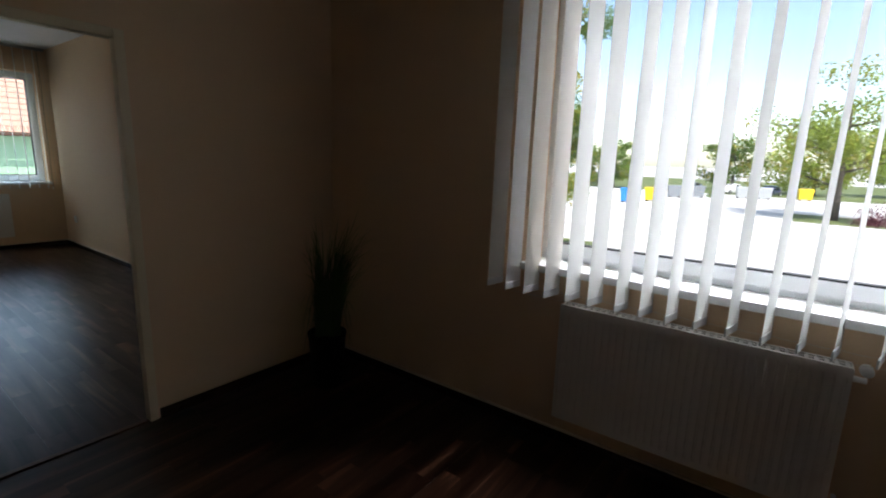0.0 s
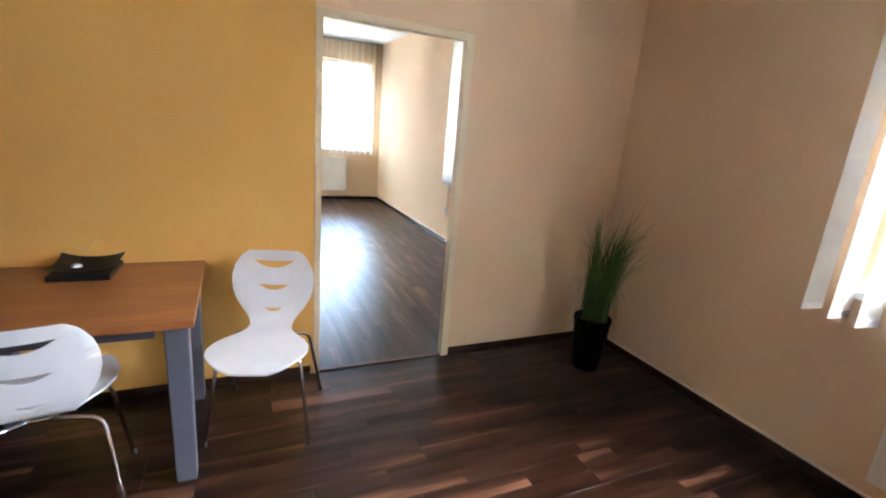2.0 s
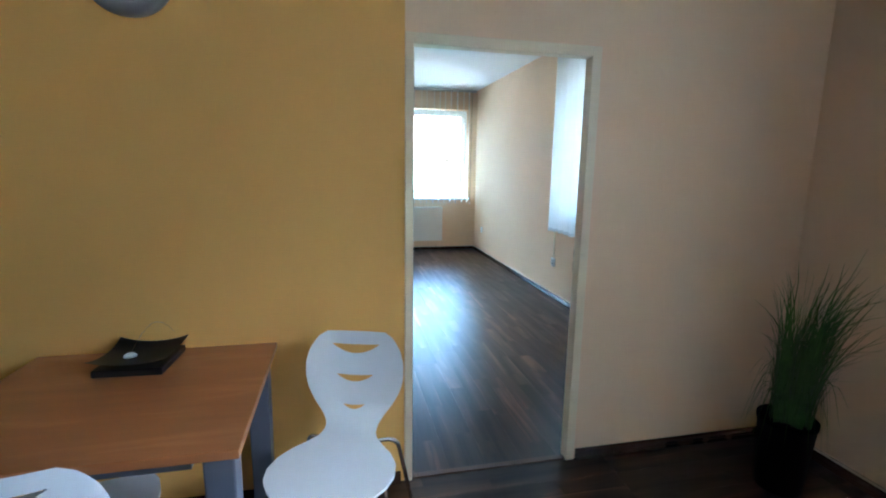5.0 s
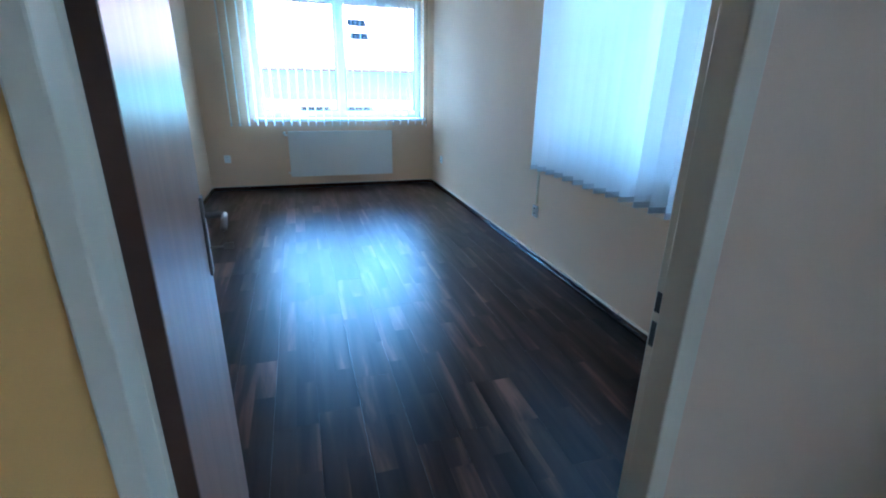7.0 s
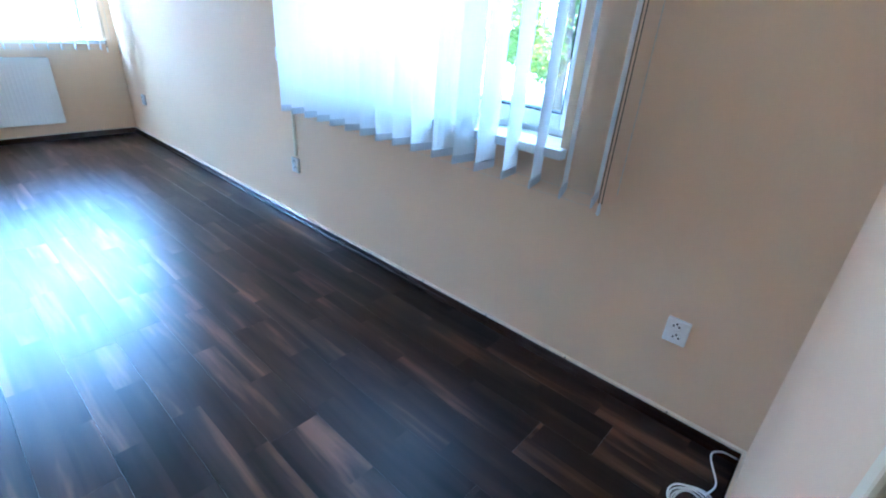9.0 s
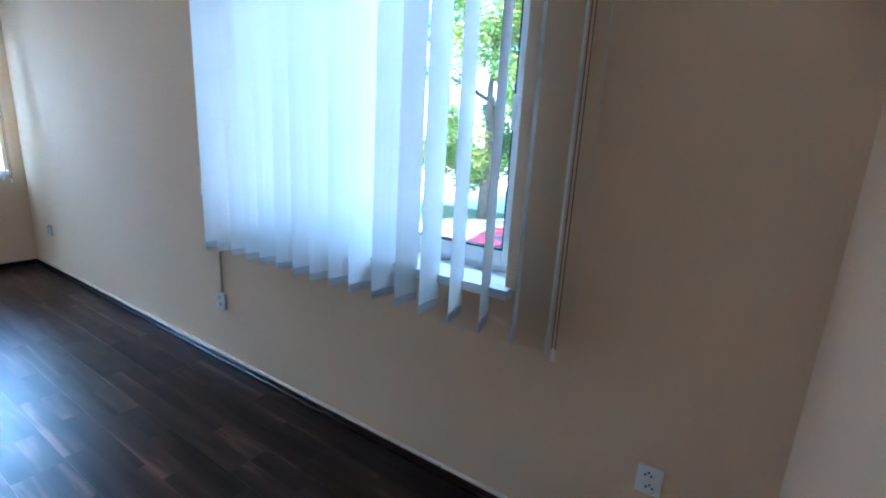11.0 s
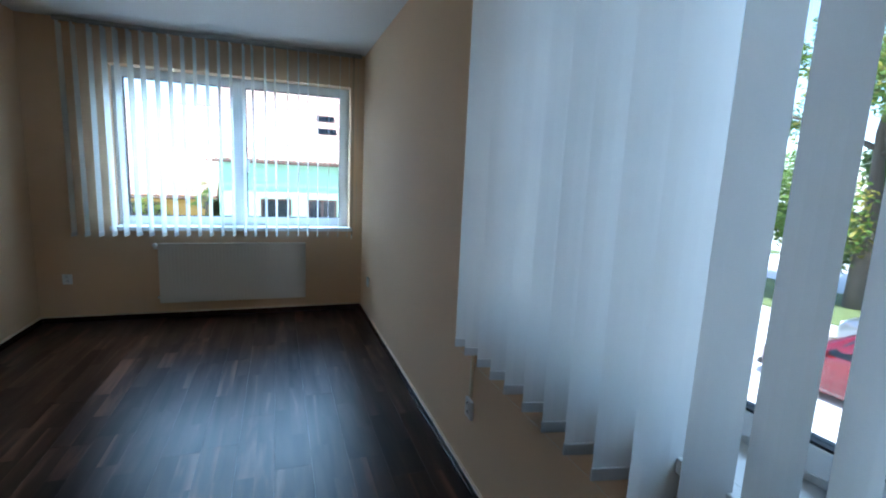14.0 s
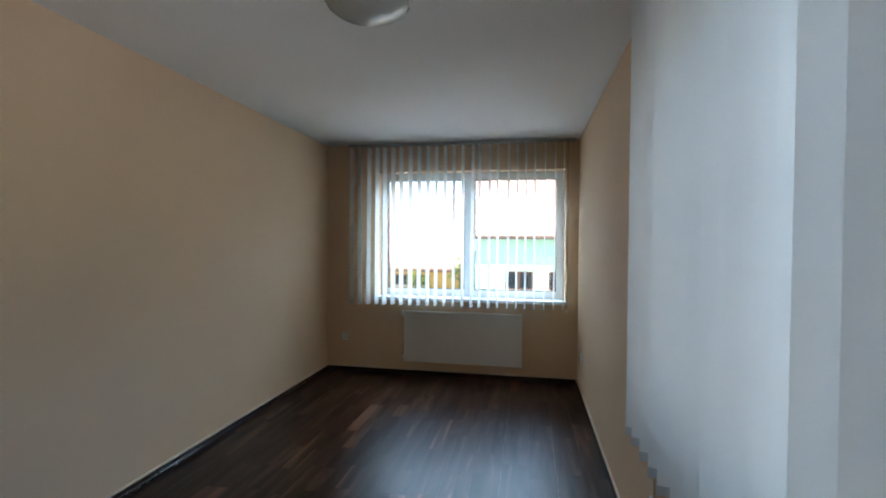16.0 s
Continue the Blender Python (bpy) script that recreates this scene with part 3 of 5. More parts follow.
# ---- table, chairs and the things in the first room ----
def table():
    t = thing("dining_table", "beech table with grey steel legs against the yellow wall", "table", pose(-3.12, -0.40, 0))
    part("tabletop", boxes((-0.437, 0.437, -0.39, 0.385, 0.712, 0.74), bevel=0.003), M_BEECH, t)
    for sx in (-1, 1):
        for sy in (-1, 1):
            bm = bmesh.new()
            add_box(bm, sx * 0.372 - 0.042, sx * 0.372 + 0.042, sy * 0.30 - 0.042, sy * 0.30 + 0.042, 0.012, 0.711, 0.006)
            for v in bm.verts:
                k = 1 - 0.12 * (1 - v.co.z / 0.712)
                v.co.x = sx * 0.372 + (v.co.x - sx * 0.372) * k
                v.co.y = sy * 0.30 + (v.co.y - sy * 0.30) * k
            leg = part("leg", bm, M_GREY, t)
            part("foot", boxes((sx * 0.372 - 0.03, sx * 0.372 + 0.03, sy * 0.30 - 0.03, sy * 0.30 + 0.03, 0.0, 0.0115), bevel=0.002), M_BLACK, leg, "black plastic foot")
    for sy in (-0.3125, 0.3125):
        part("rail", boxes((-0.30, 0.30, sy - 0.0125, sy + 0.0125, 0.655, 0.711), bevel=0.002), M_GREY, t)
    return t


table()


def shell_mesh():
    """A bent plywood shell: an outline with three crescent slots, laid flat, cut into strips and bent to the chair's profile."""
    half = [(0.0, 0.075), (0.012, 0.115), (0.045, 0.165), (0.10, 0.203), (0.17, 0.219), (0.245, 0.212), (0.31, 0.182), (0.36, 0.142), (0.40, 0.113),
            (0.44, 0.101), (0.475, 0.104), (0.51, 0.122), (0.56, 0.158), (0.615, 0.186), (0.67, 0.199), (0.72, 0.198), (0.77, 0.184), (0.81, 0.160), (0.834, 0.138), (0.842, 0.118)]

    def width(s):
        for (a, u), (b, w) in zip(half, half[1:]):
            if a <= s <= b:
                t = (s - a) / (b - a)
                return u + (w - u) * t
        return half[-1][1]
    bm = bmesh.new()

    def loop(pts):
        vs = [bm.verts.new((x, y, 0)) for x, y in pts]
        return [bm.edges.new((a, b)) for a, b in zip(vs, vs[1:] + vs[:1])]
    n = 46
    steps = [0.842 * i / n for i in range(n + 1)]
    edge = [(width(s), s) for s in steps] + [(-width(s), s) for s in reversed(steps)]
    edges = loop(edge)
    for s, w, h in ((0.796, 0.110, 0.046), (0.670, 0.087, 0.036), (0.548, 0.055, 0.026)):
        up = [(-w + 2 * w * i / 12, s + 0.006 * (2 * i / 12 - 1) ** 2) for i in range(13)]
        dn = [(w - 2 * w * i / 12, s + 0.006 * (2 * i / 12 - 1) ** 2 - h * (1 - (2 * i / 12 - 1) ** 2)) for i in range(1, 12)]
        edges += loop(up + dn)
    bmesh.ops.triangle_fill(bm, use_beauty=True, use_dissolve=False, edges=edges)
    for i in range(1, 34):
        bmesh.ops.bisect_plane(bm, geom=bm.verts[:] + bm.edges[:] + bm.faces[:], plane_co=(0, 0.842 * i / 34, 0), plane_no=(0, 1, 0))
    for i in range(-3, 4):
        bmesh.ops.bisect_plane(bm, geom=bm.verts[:] + bm.edges[:] + bm.faces[:], plane_co=(i * 0.05, 0, 0), plane_no=(1, 0, 0))
    prof = rounded([(0, -0.345, 0.425), (0, -0.30, 0.452), (0, -0.06, 0.440), (0, 0.125, 0.447), (0, 0.202, 0.812)], 0.105, 8)
    cum = [0.0]
    for a, b in zip(prof, prof[1:]):
        cum.append(cum[-1] + (b - a).length)
    for v in bm.verts:
        x, s = v.co.x, v.co.y / 0.842 * cum[-1]
        for i in range(len(prof) - 1):
            if s <= cum[i + 1] or i == len(prof) - 2:
                t = (s - cum[i]) / (cum[i + 1] - cum[i])
                p = prof[i].lerp(prof[i + 1], t)
                break
        k = s / cum[-1]
        lift = 0.25 * x * x * (1 - min(1, k / 0.45))
        wrap = -0.55 * x * x * max(0, (k - 0.5) / 0.5)
        v.co = Vector((x, p.y + wrap, p.z + lift))
    bmesh.ops.solidify(bm, geom=bm.faces[:], thickness=0.010)
    return bm


def chair(m, label):
    c = thing("dining_chair", label, "chair", m, group="chairs round the table")
    part("shell", shell_mesh(), M_SHELL, c, smooth=True).data.set_sharp_from_angle(angle=radians(40))
    for sx in (-1, 1):
        for sy in (-1, 1):
            bm = bmesh.new()
            top = 0.416 if sy < 0 else 0.420
            add_tube(bm, rounded([(sx * 0.035, sy * 0.050, top), (sx * 0.180, sy * (0.155 if sy < 0 else 0.105), top - 0.002), (sx * 0.232, sy * 0.235, 0.006)], 0.05), 0.0085, 10)
            leg = part("leg", bm, M_CHROME, c, "chrome tube leg", smooth=True)
            bm = bmesh.new()
            add_lathe(bm, [(0.011, 0.0), (0.012, 0.006), (0.0105, 0.022)], 12, (sx * 0.231, sy * 0.234, 0.0))
            part("foot_cap", bm, M_BLACK, leg, "black plastic foot cap", smooth=True)
    bm = bmesh.new()
    add_box(bm, -0.05, 0.05, -0.10, 0.05, 0.411, 0.424, 0.004)
    for sx in (-1, 1):
        add_tube(bm, [(sx * 0.035, -0.085, 0.419), (sx * 0.035, 0.055, 0.420)], 0.0085)
    part("mount_plate", bm, M_CHROME, c, "chrome mounting plate")
    return c


chair_a = chair(pose(-2.41, -0.355, 0, 0, 0, -16), "white plywood shell chair with chrome legs beside the doorway")
tagged(copy_thing(chair_a, pose(-3.17, -0.74, 0, 0, 0, -172)), "white plywood shell chair pushed under the table, its back outwards")
tagged(copy_thing(chair_a, pose(-3.84, -0.43, 0, 0, 0, 7)), "white plywood shell chair between the table and the second doorway")

# black tray with upturned corners
tray = thing("tray", "square black lacquered tray with upturned corners on the table", "tray", pose(-3.145, -0.155, 0.741, 0, 0, -3))
bm = bmesh.new()
n = 12
rows = []
for j in range(n + 1):
    row = []
    for i in range(n + 1):
        u, v = 2 * i / n - 1, 2 * j / n - 1
        row.append(bm.verts.new((0.125 * u * (1 - 0.06 * (1 - v * v)), 0.125 * v * (1 - 0.06 * (1 - u * u)), 0.034 + 0.030 * (0.5 * u * u + 0.5 * v * v) ** 1.5)))
    rows.append(row)
for a, b in zip(rows, rows[1:]):
    for i in range(n):
        bm.faces.new((a[i], a[i + 1], b[i + 1], b[i]))
bmesh.ops.solidify(bm, geom=bm.faces[:], thickness=0.012)
part("dish", bm, M_BLACK, tray, smooth=True)
part("base", boxes((-0.114, 0.114, -0.114, 0.114, 0.0, 0.026), bevel=0.004), M_BLACK, tray)
tag = thing("shell", "small white half-shell ornament with a wire in the tray", "ornament", pose(-3.175, -0.17, 0.778))
bm = bmesh.new()
add_lathe(bm, [(0.022, 0.0), (0.021, 0.005), (0.014, 0.011), (0.003, 0.014)], 16)
part("body", bm, M_SOCKET, tag, smooth=True)
bm = bmesh.new()
add_tube(bm, [(0.0 + 0.13 * q, 0.02 + 0.05 * q, 0.012 + 0.10 * math.sin(2.6 * q)) for q in [i / 8 for i in range(9)]], 0.0007, 5)
part("wire", bm, M_CHROME, tag, "thin bent wire")


def wall_clock():
    c = thing("wall_clock", "round silver wall clock on the yellow wall", "clock", pose(-3.125, -0.0045, 2.145))
    bm = bmesh.new()
    add_lathe(bm, [(0.152, 0.0), (0.154, 0.012), (0.147, 0.026), (0.129, 0.034), (0.112, 0.030), (0.101, 0.018), (0.100, 0.012)], 56, axis="y")
    part("rim", bm, M_SILVER, c, "silver rim", smooth=True)
    bm = bmesh.new()
    add_lathe(bm, [(0.1, 0.0122), (0.0999, 0.0135)], 48, axis="y")
    dial = part("dial", bm, M_DIAL, c, "pale grey dial")
    for h in range(12):
        a = radians(90 - 30 * h)
        if h % 3 == 0:
            cu = bpy.data.curves.new("numeral", "FONT")
            cu.body, cu.size, cu.align_x, cu.align_y, cu.extrude = str(h or 12), 0.032, "CENTER", "CENTER", 0.0004
            tmp = bpy.data.objects.new("numeral", cu)
            me = bpy.data.meshes.new_from_object(tmp)
            bpy.data.objects.remove(tmp)
            me.materials.append(M_BLACK)
            ob = new("numeral", me)
            ob.parent = dial
            ob.matrix_local = pose(0.082 * math.cos(a), -0.0145, 0.082 * math.sin(a), 90, 0, 0)
        else:
            bm = bmesh.new()
            add_box(bm, -0.002, 0.002, -0.0148, -0.0137, 0.080, 0.088)
            ob = part("hour_mark", bm, M_BLACK, dial)
            ob.matrix_local = pose(0, 0, 0, 0, 30 * h, 0)
    for name, turn, long, wide, y in (("hour_hand", 26, 0.052, 0.005, -0.0165), ("minute_hand", -44, 0.076, 0.004, -0.0185), ("second_hand", 82, 0.075, 0.0008, -0.0205)):
        bm = boxes((-wide, wide, y - 0.0008, y + 0.0008, -0.016, long))
        part(name, bm, M_BLACK, c, "black " + name.replace("_", " ")).matrix_local = pose(0, 0, 0, 0, turn, 0)
    bm = bmesh.new()
    add_lathe(bm, [(0.006, 0.0135), (0.006, 0.022), (0.003, 0.024)], 14, axis="y")
    part("hub", bm, M_BLACK, c)
    part("dial_band", boxes((-0.008, 0.008, -0.0146, -0.0138, -0.07, -0.01)), M_SILVER, c)
    return c


wall_clock()


def grass_plant(m):
    p = thing("potted_grass", "tall green ornamental grass in a black pot in the corner", "plant", m)
    bm = bmesh.new()
    add_lathe(bm, [(0.090, 0.0), (0.094, 0.008), (0.116, 0.330), (0.121, 0.335), (0.121, 0.357), (0.112, 0.357), (0.108, 0.330)], 36)
    part("pot", bm, M_POT, p, "black plastic pot", smooth=True)
    bm = bmesh.new()
    add_lathe(bm, [(0.109, 0.322), (0.10, 0.334), (0.05, 0.340)], 24)
    part("soil", bm, M_SOIL, p, "dark potting soil")
    rng = random.Random(21)
    bm = bmesh.new()
    # tufts: foot, way they lean, height, number of blades
    tufts = [(rng.uniform(0, math.tau), rng.uniform(0.02, 0.075), Vector((rng.uniform(-0.03, 0.12), rng.uniform(-0.06, 0.03), 0)), rng.uniform(0.36, 0.60)) for k in range(11)]
    tufts += [(2.9, 0.05, Vector((-0.02, -0.01, 0)), 0.60), (0.0, 0.06, Vector((0.11, -0.03, 0)), 0.62), (5.6, 0.05, Vector((0.17, -0.06, 0)), 0.56)]
    for k in range(440):
        ta, tr, lean0, high = tufts[k % len(tufts)]
        a, r = rng.uniform(0, math.tau), 0.035 * math.sqrt(rng.random())
        base = Vector((tr * math.cos(ta) + r * math.cos(a), tr * math.sin(ta) + r * math.sin(a), 0.335))
        tall = 1.3 * high * rng.uniform(0.55, 1.05)
        spread = rng.uniform(0.0, 0.05)
        lean = lean0 + Vector((math.cos(a) * spread, math.sin(a) * spread, 0))
        droop = rng.uniform(0.05, 0.55) if rng.random() < 0.7 else 0.02
        side = Vector((-math.sin(a), math.cos(a), 0))
        wid = rng.uniform(0.0020, 0.0048)
        prev = None
        for i in range(9):
            t = i / 8
            bend = max(0.0, t - 0.6)
            q = base + Vector((0, 0, tall * (t - droop * 1.6 * bend ** 1.5))) + lean * (t * t * (1.0 + 2.2 * droop * bend * 2))
            q += side * (0.018 * t + 0.003) * math.sin(6 * t + k)
            q.x, q.y = min(q.x, 0.365), min(q.y, 0.365)
            w = wid * (1 - t) ** 0.6 + 0.0003
            cur = (bm.verts.new(q - side * w), bm.verts.new(q + side * w))
            if prev:
                bm.faces.new((prev[0], prev[1], cur[1], cur[0]))
            prev = cur
    # low arching blades over the rim
    for k in range(70):
        a = rng.uniform(0, math.tau)
        out = Vector((math.cos(a), math.sin(a), 0))
        side = Vector((-math.sin(a), math.cos(a), 0))
        rise, fall, reach = rng.uniform(0.14, 0.34), rng.uniform(0.06, 0.42), rng.uniform(0.05, 0.16)
        wid, prev = rng.uniform(0.0016, 0.0036), None
        for i in range(10):
            t = i / 9
            q = out * (0.05 + reach * t) + Vector((0.01, 0, 0.335 + rise * math.sin(math.pi * min(1.0, t * 1.1) * 0.6) * 1.1 - fall * max(0.0, t - 0.4) ** 1.4 * 2.0))
            q.x, q.y = min(q.x, 0.365), min(q.y, 0.365)
            w = wid * (1 - t) ** 0.6 + 0.0003
            cur = (bm.verts.new(q - side * w), bm.verts.new(q + side * w))
            if prev:
                bm.faces.new((prev[0], prev[1], cur[1], cur[0]))
            prev = cur
    tagged(part("blades", bm, M_GRASS, p, "narrow drooping green blades"), kind="stuff")
    return p


grass_plant(pose(-0.385, -0.385, 0))


# ---- small fixtures ----
def socket(m, label, count=2):
    """A socket plate; local x along the wall, local y into the room."""
    s = thing("wall_socket", label, "socket", m, group="wall sockets")
    h = 0.081 if count == 1 else 0.099
    part("plate", boxes((-0.040, 0.040, 0.0, 0.017, -h / 2, h / 2), bevel=0.005), M_SOCKET, s)
    for i in range(count):
        x, z = (0.0, 0.0) if count == 1 else ((-0.004, -0.0215), (0.004, 0.0215))[i]
        bm = bmesh.new()
        add_lathe(bm, [(0.0190, -0.0171), (0.0200, -0.0205), (0.0180, -0.0205), (0.0168, -0.0174)], 24, (x, 0, z), axis="y")
        ring = part("outlet", bm, M_SOCKET, s)
        for dx, dz in ((-0.0095, 0.002), (0.0095, 0.002), (0.0, 0.012)):
            bm = bmesh.new()
            add_lathe(bm, [(0.0034, -0.0174), (0.0034, -0.0200)], 10, (x + dx, 0, z + dz), axis="y")
            part("hole", bm, M_HOLE, ring)
    return s


socket(pose(-0.0005, 0.411, 0.407, 0, 0, 90), "white double wall socket near the corner above the skirting")
sock_b = socket(pose(-0.0005, 2.893, 0.42, 0, 0, 90), "white double wall socket below a cable duct")
socket(pose(-0.0005, 5.72, 0.42, 0, 0, 90), "white double wall socket near the far corner")
socket(pose(-2.82, FAR - 0.0005, 0.43, 0, 0, 180), "white double wall socket beside the radiator")
socket(pose(-0.0005, 2.99, 1.10, 0, 0, 90), "white single wall socket beside the blind", 1)
duct = tagged(link("cable_duct", boxes((-0.013, -0.0005, 2.880, 2.902, 0.482, 1.55), bevel=0.002), M_FRAME), "narrow cream cable duct on the wall above the socket", "cable duct")


def cable_coil():
    c = thing("cable_coil", "coil of thin white cable on the floor by the wall", "cable", pose(-0.315, 0.155, 0.0))
    rng = random.Random(4)
    for k in range(4):
        bm = bmesh.new()
        r = 0.058 + 0.005 * k
        add_tube(bm, [((r + 0.004 * math.sin(3 * a + k)) * math.cos(a), (r + 0.004 * math.cos(2 * a + k)) * math.sin(a), 0.004 + 0.006 * k + 0.002 * math.sin(4 * a + k)) for a in [i * math.tau / 40 for i in range(41)]], 0.0033, 6)
        part("turn", bm, M_CABLE, c, smooth=True)
    bm = bmesh.new()
    add_tube(bm, rounded([(0.065, -0.02, 0.02), (0.10, -0.04, 0.05), (0.15, 0.02, 0.115), (0.22, -0.01, 0.09), (0.295, -0.060, 0.03)], 0.09, 6), 0.0033, 6)
    part("loose_end", bm, M_CABLE, c, smooth=True)
    return c


cable_coil()


def ceiling_lamp(m):
    c = thing("ceiling_lamp", "round opal glass ceiling lamp with chrome clips", "ceiling lamp", m)
    bm = bmesh.new()
    add_lathe(bm, [(0.165, 0.0), (0.168, -0.012), (0.160, -0.022)], 40)
    part("base", bm, M_PVC, c, smooth=True)
    bm = bmesh.new()
    add_lathe(bm, [(0.172, -0.016), (0.176, -0.026), (0.165, -0.048), (0.135, -0.072), (0.09, -0.088), (0.04, -0.096), (0.004, -0.098)], 48)
    part("shade", bm, M_OPAL, c, "opal glass bowl", smooth=True)
    for k in range(3):
        a = radians(30 + 120 * k)
        bm = bmesh.new()
        add_tube(bm, [(0.166 * math.cos(a), 0.166 * math.sin(a), -0.004), (0.181 * math.cos(a), 0.181 * math.sin(a), -0.022), (0.172 * math.cos(a), 0.172 * math.sin(a), -0.042)], 0.005, 8)
        part("clip", bm, M_CHROME, c, "chrome clip", smooth=True)
    return c


ceiling_lamp(pose(-1.36, 2.86, CEIL) @ Matrix.Diagonal((1.17, 1.17, 1.1, 1)))


# ---- outside ----
G = -2.25
M_CONC = mat("sunlit pale concrete", (0.53, 0.525, 0.51), 0.9, vary=0.12, scale=0.6, fine=30, bump=0.5)
M_LAWN = mat("dry lawn", (0.10, 0.13, 0.04), 0.95, vary=0.35, scale=1.5, fine=40, bump=1.0)
M_LEAF = mat("sunlit green leaves", (0.115, 0.195, 0.036), 0.5, vary=0.65, scale=0.9, fine=5, translucent=0.42)
M_SEED = mat("yellow leaf clusters", (0.30, 0.27, 0.045), 0.55, vary=0.4, scale=0.9, fine=5, translucent=0.35)
M_LEAF2 = mat("yellow green leaves", (0.22, 0.29, 0.045), 0.55, vary=0.4, scale=0.9, fine=5, translucent=0.35)
M_BARK = mat("grey bark", (0.10, 0.085, 0.07), 0.95, vary=0.3, scale=6, bump=1.0)
M_REDPAINT = mat("red car paint", (0.095, 0.002, 0.005), 0.25, vary=0.03, coat=0.5)
M_SILVERPAINT = mat("silver car paint", (0.19, 0.205, 0.215), 0.28, metal=0.6, vary=0.03, coat=0.6)
M_BLUEPAINT = mat("dark blue car paint", (0.012, 0.022, 0.09), 0.25, vary=0.03, coat=0.8)
M_WHITEPAINT = mat("white car paint", (0.75, 0.75, 0.75), 0.28, vary=0.02, coat=0.6)
M_CARGLASS = mat("dark car glass", (0.012, 0.016, 0.018), 0.05, vary=0.1)
M_TYRE = mat("black tyre", (0.018, 0.018, 0.018), 0.8, vary=0.2)
M_RIM = mat("alloy rim", (0.55, 0.55, 0.56), 0.3, metal=0.8, vary=0.04)
M_LAMPRED = mat("red lamp plastic", (0.45, 0.01, 0.01), 0.2, vary=0.05)
M_LAMPCLEAR = mat("clear lamp plastic", (0.65, 0.66, 0.68), 0.12, vary=0.05)
M_MINT = mat("mint green plaster", (0.42, 0.66, 0.46), 0.9, vary=0.05, scale=0.8, bump=0.4)
M_ORANGE = mat("orange plaster", (0.62, 0.36, 0.10), 0.9, vary=0.05, scale=0.8, bump=0.4)
M_TILE = mat("pale red roof tiles", (0.48, 0.30, 0.23), 0.8, vary=0.15, scale=2.0, fine=14, bump=0.8)
M_BROWN = mat("brown window wood", (0.10, 0.05, 0.03), 0.5, vary=0.15)
M_GREYPL = mat("grey bin plastic", (0.20, 0.22, 0.24), 0.5, vary=0.1)
M_BLUEPL = mat("blue bin plastic", (0.02, 0.20, 0.55), 0.45, vary=0.08)
M_YELPL = mat("yellow bin plastic", (0.75, 0.52, 0.02), 0.45, vary=0.08)
M_ALU = mat("galvanised steel bin", (0.45, 0.47, 0.48), 0.45, metal=0.6, vary=0.1)
M_FOLPURPLE = mat("purple leaves", (0.10, 0.02, 0.035), 0.6, vary=0.4, scale=2, translucent=0.2)

bm = bmesh.new()
bmesh.ops.create_grid(bm, x_segments=24, y_segments=24, size=1500)
for v in bm.verts:
    v.co.z = G
tagged(link("ground", bm, M_CONC), "pale sunlit concrete yard", "ground", kind="structure")
for k, (x0, x1, y0, y1) in enumerate(((75, 160, -75, 75), (14.6, 19.6, 4.0, 32), (-30, 30, 21.0, 24.9), (40.5, 47.5, -8.7, -3.1))):
    bm = boxes((x0, x1, y0, y1, G - 0.1, G + 0.06), bevel=0.02)
    tagged(link("lawn_%d" % (k + 1), bm, M_LAWN), "patchy green lawn strip", "lawn", kind="structure")
# the shell of the building below and above the rooms
bm = boxes((OUT, OUT + 0.02, BACK - 0.3, FAR + OUT, G, -0.02), (WEST - 0.3, OUT + 0.02, FAR + OUT, FAR + OUT + 0.02, G, -0.02),
           (WEST - 0.3, OUT + 0.02, BACK - 0.32, BACK - 0.3, G, -0.02), (WEST - 0.32, WEST - 0.3, BACK - 0.3, FAR + OUT, G, -0.02))
tagged(link("plinth", bm, M_OUT), "pale plaster plinth of the building", "wall", kind="structure")


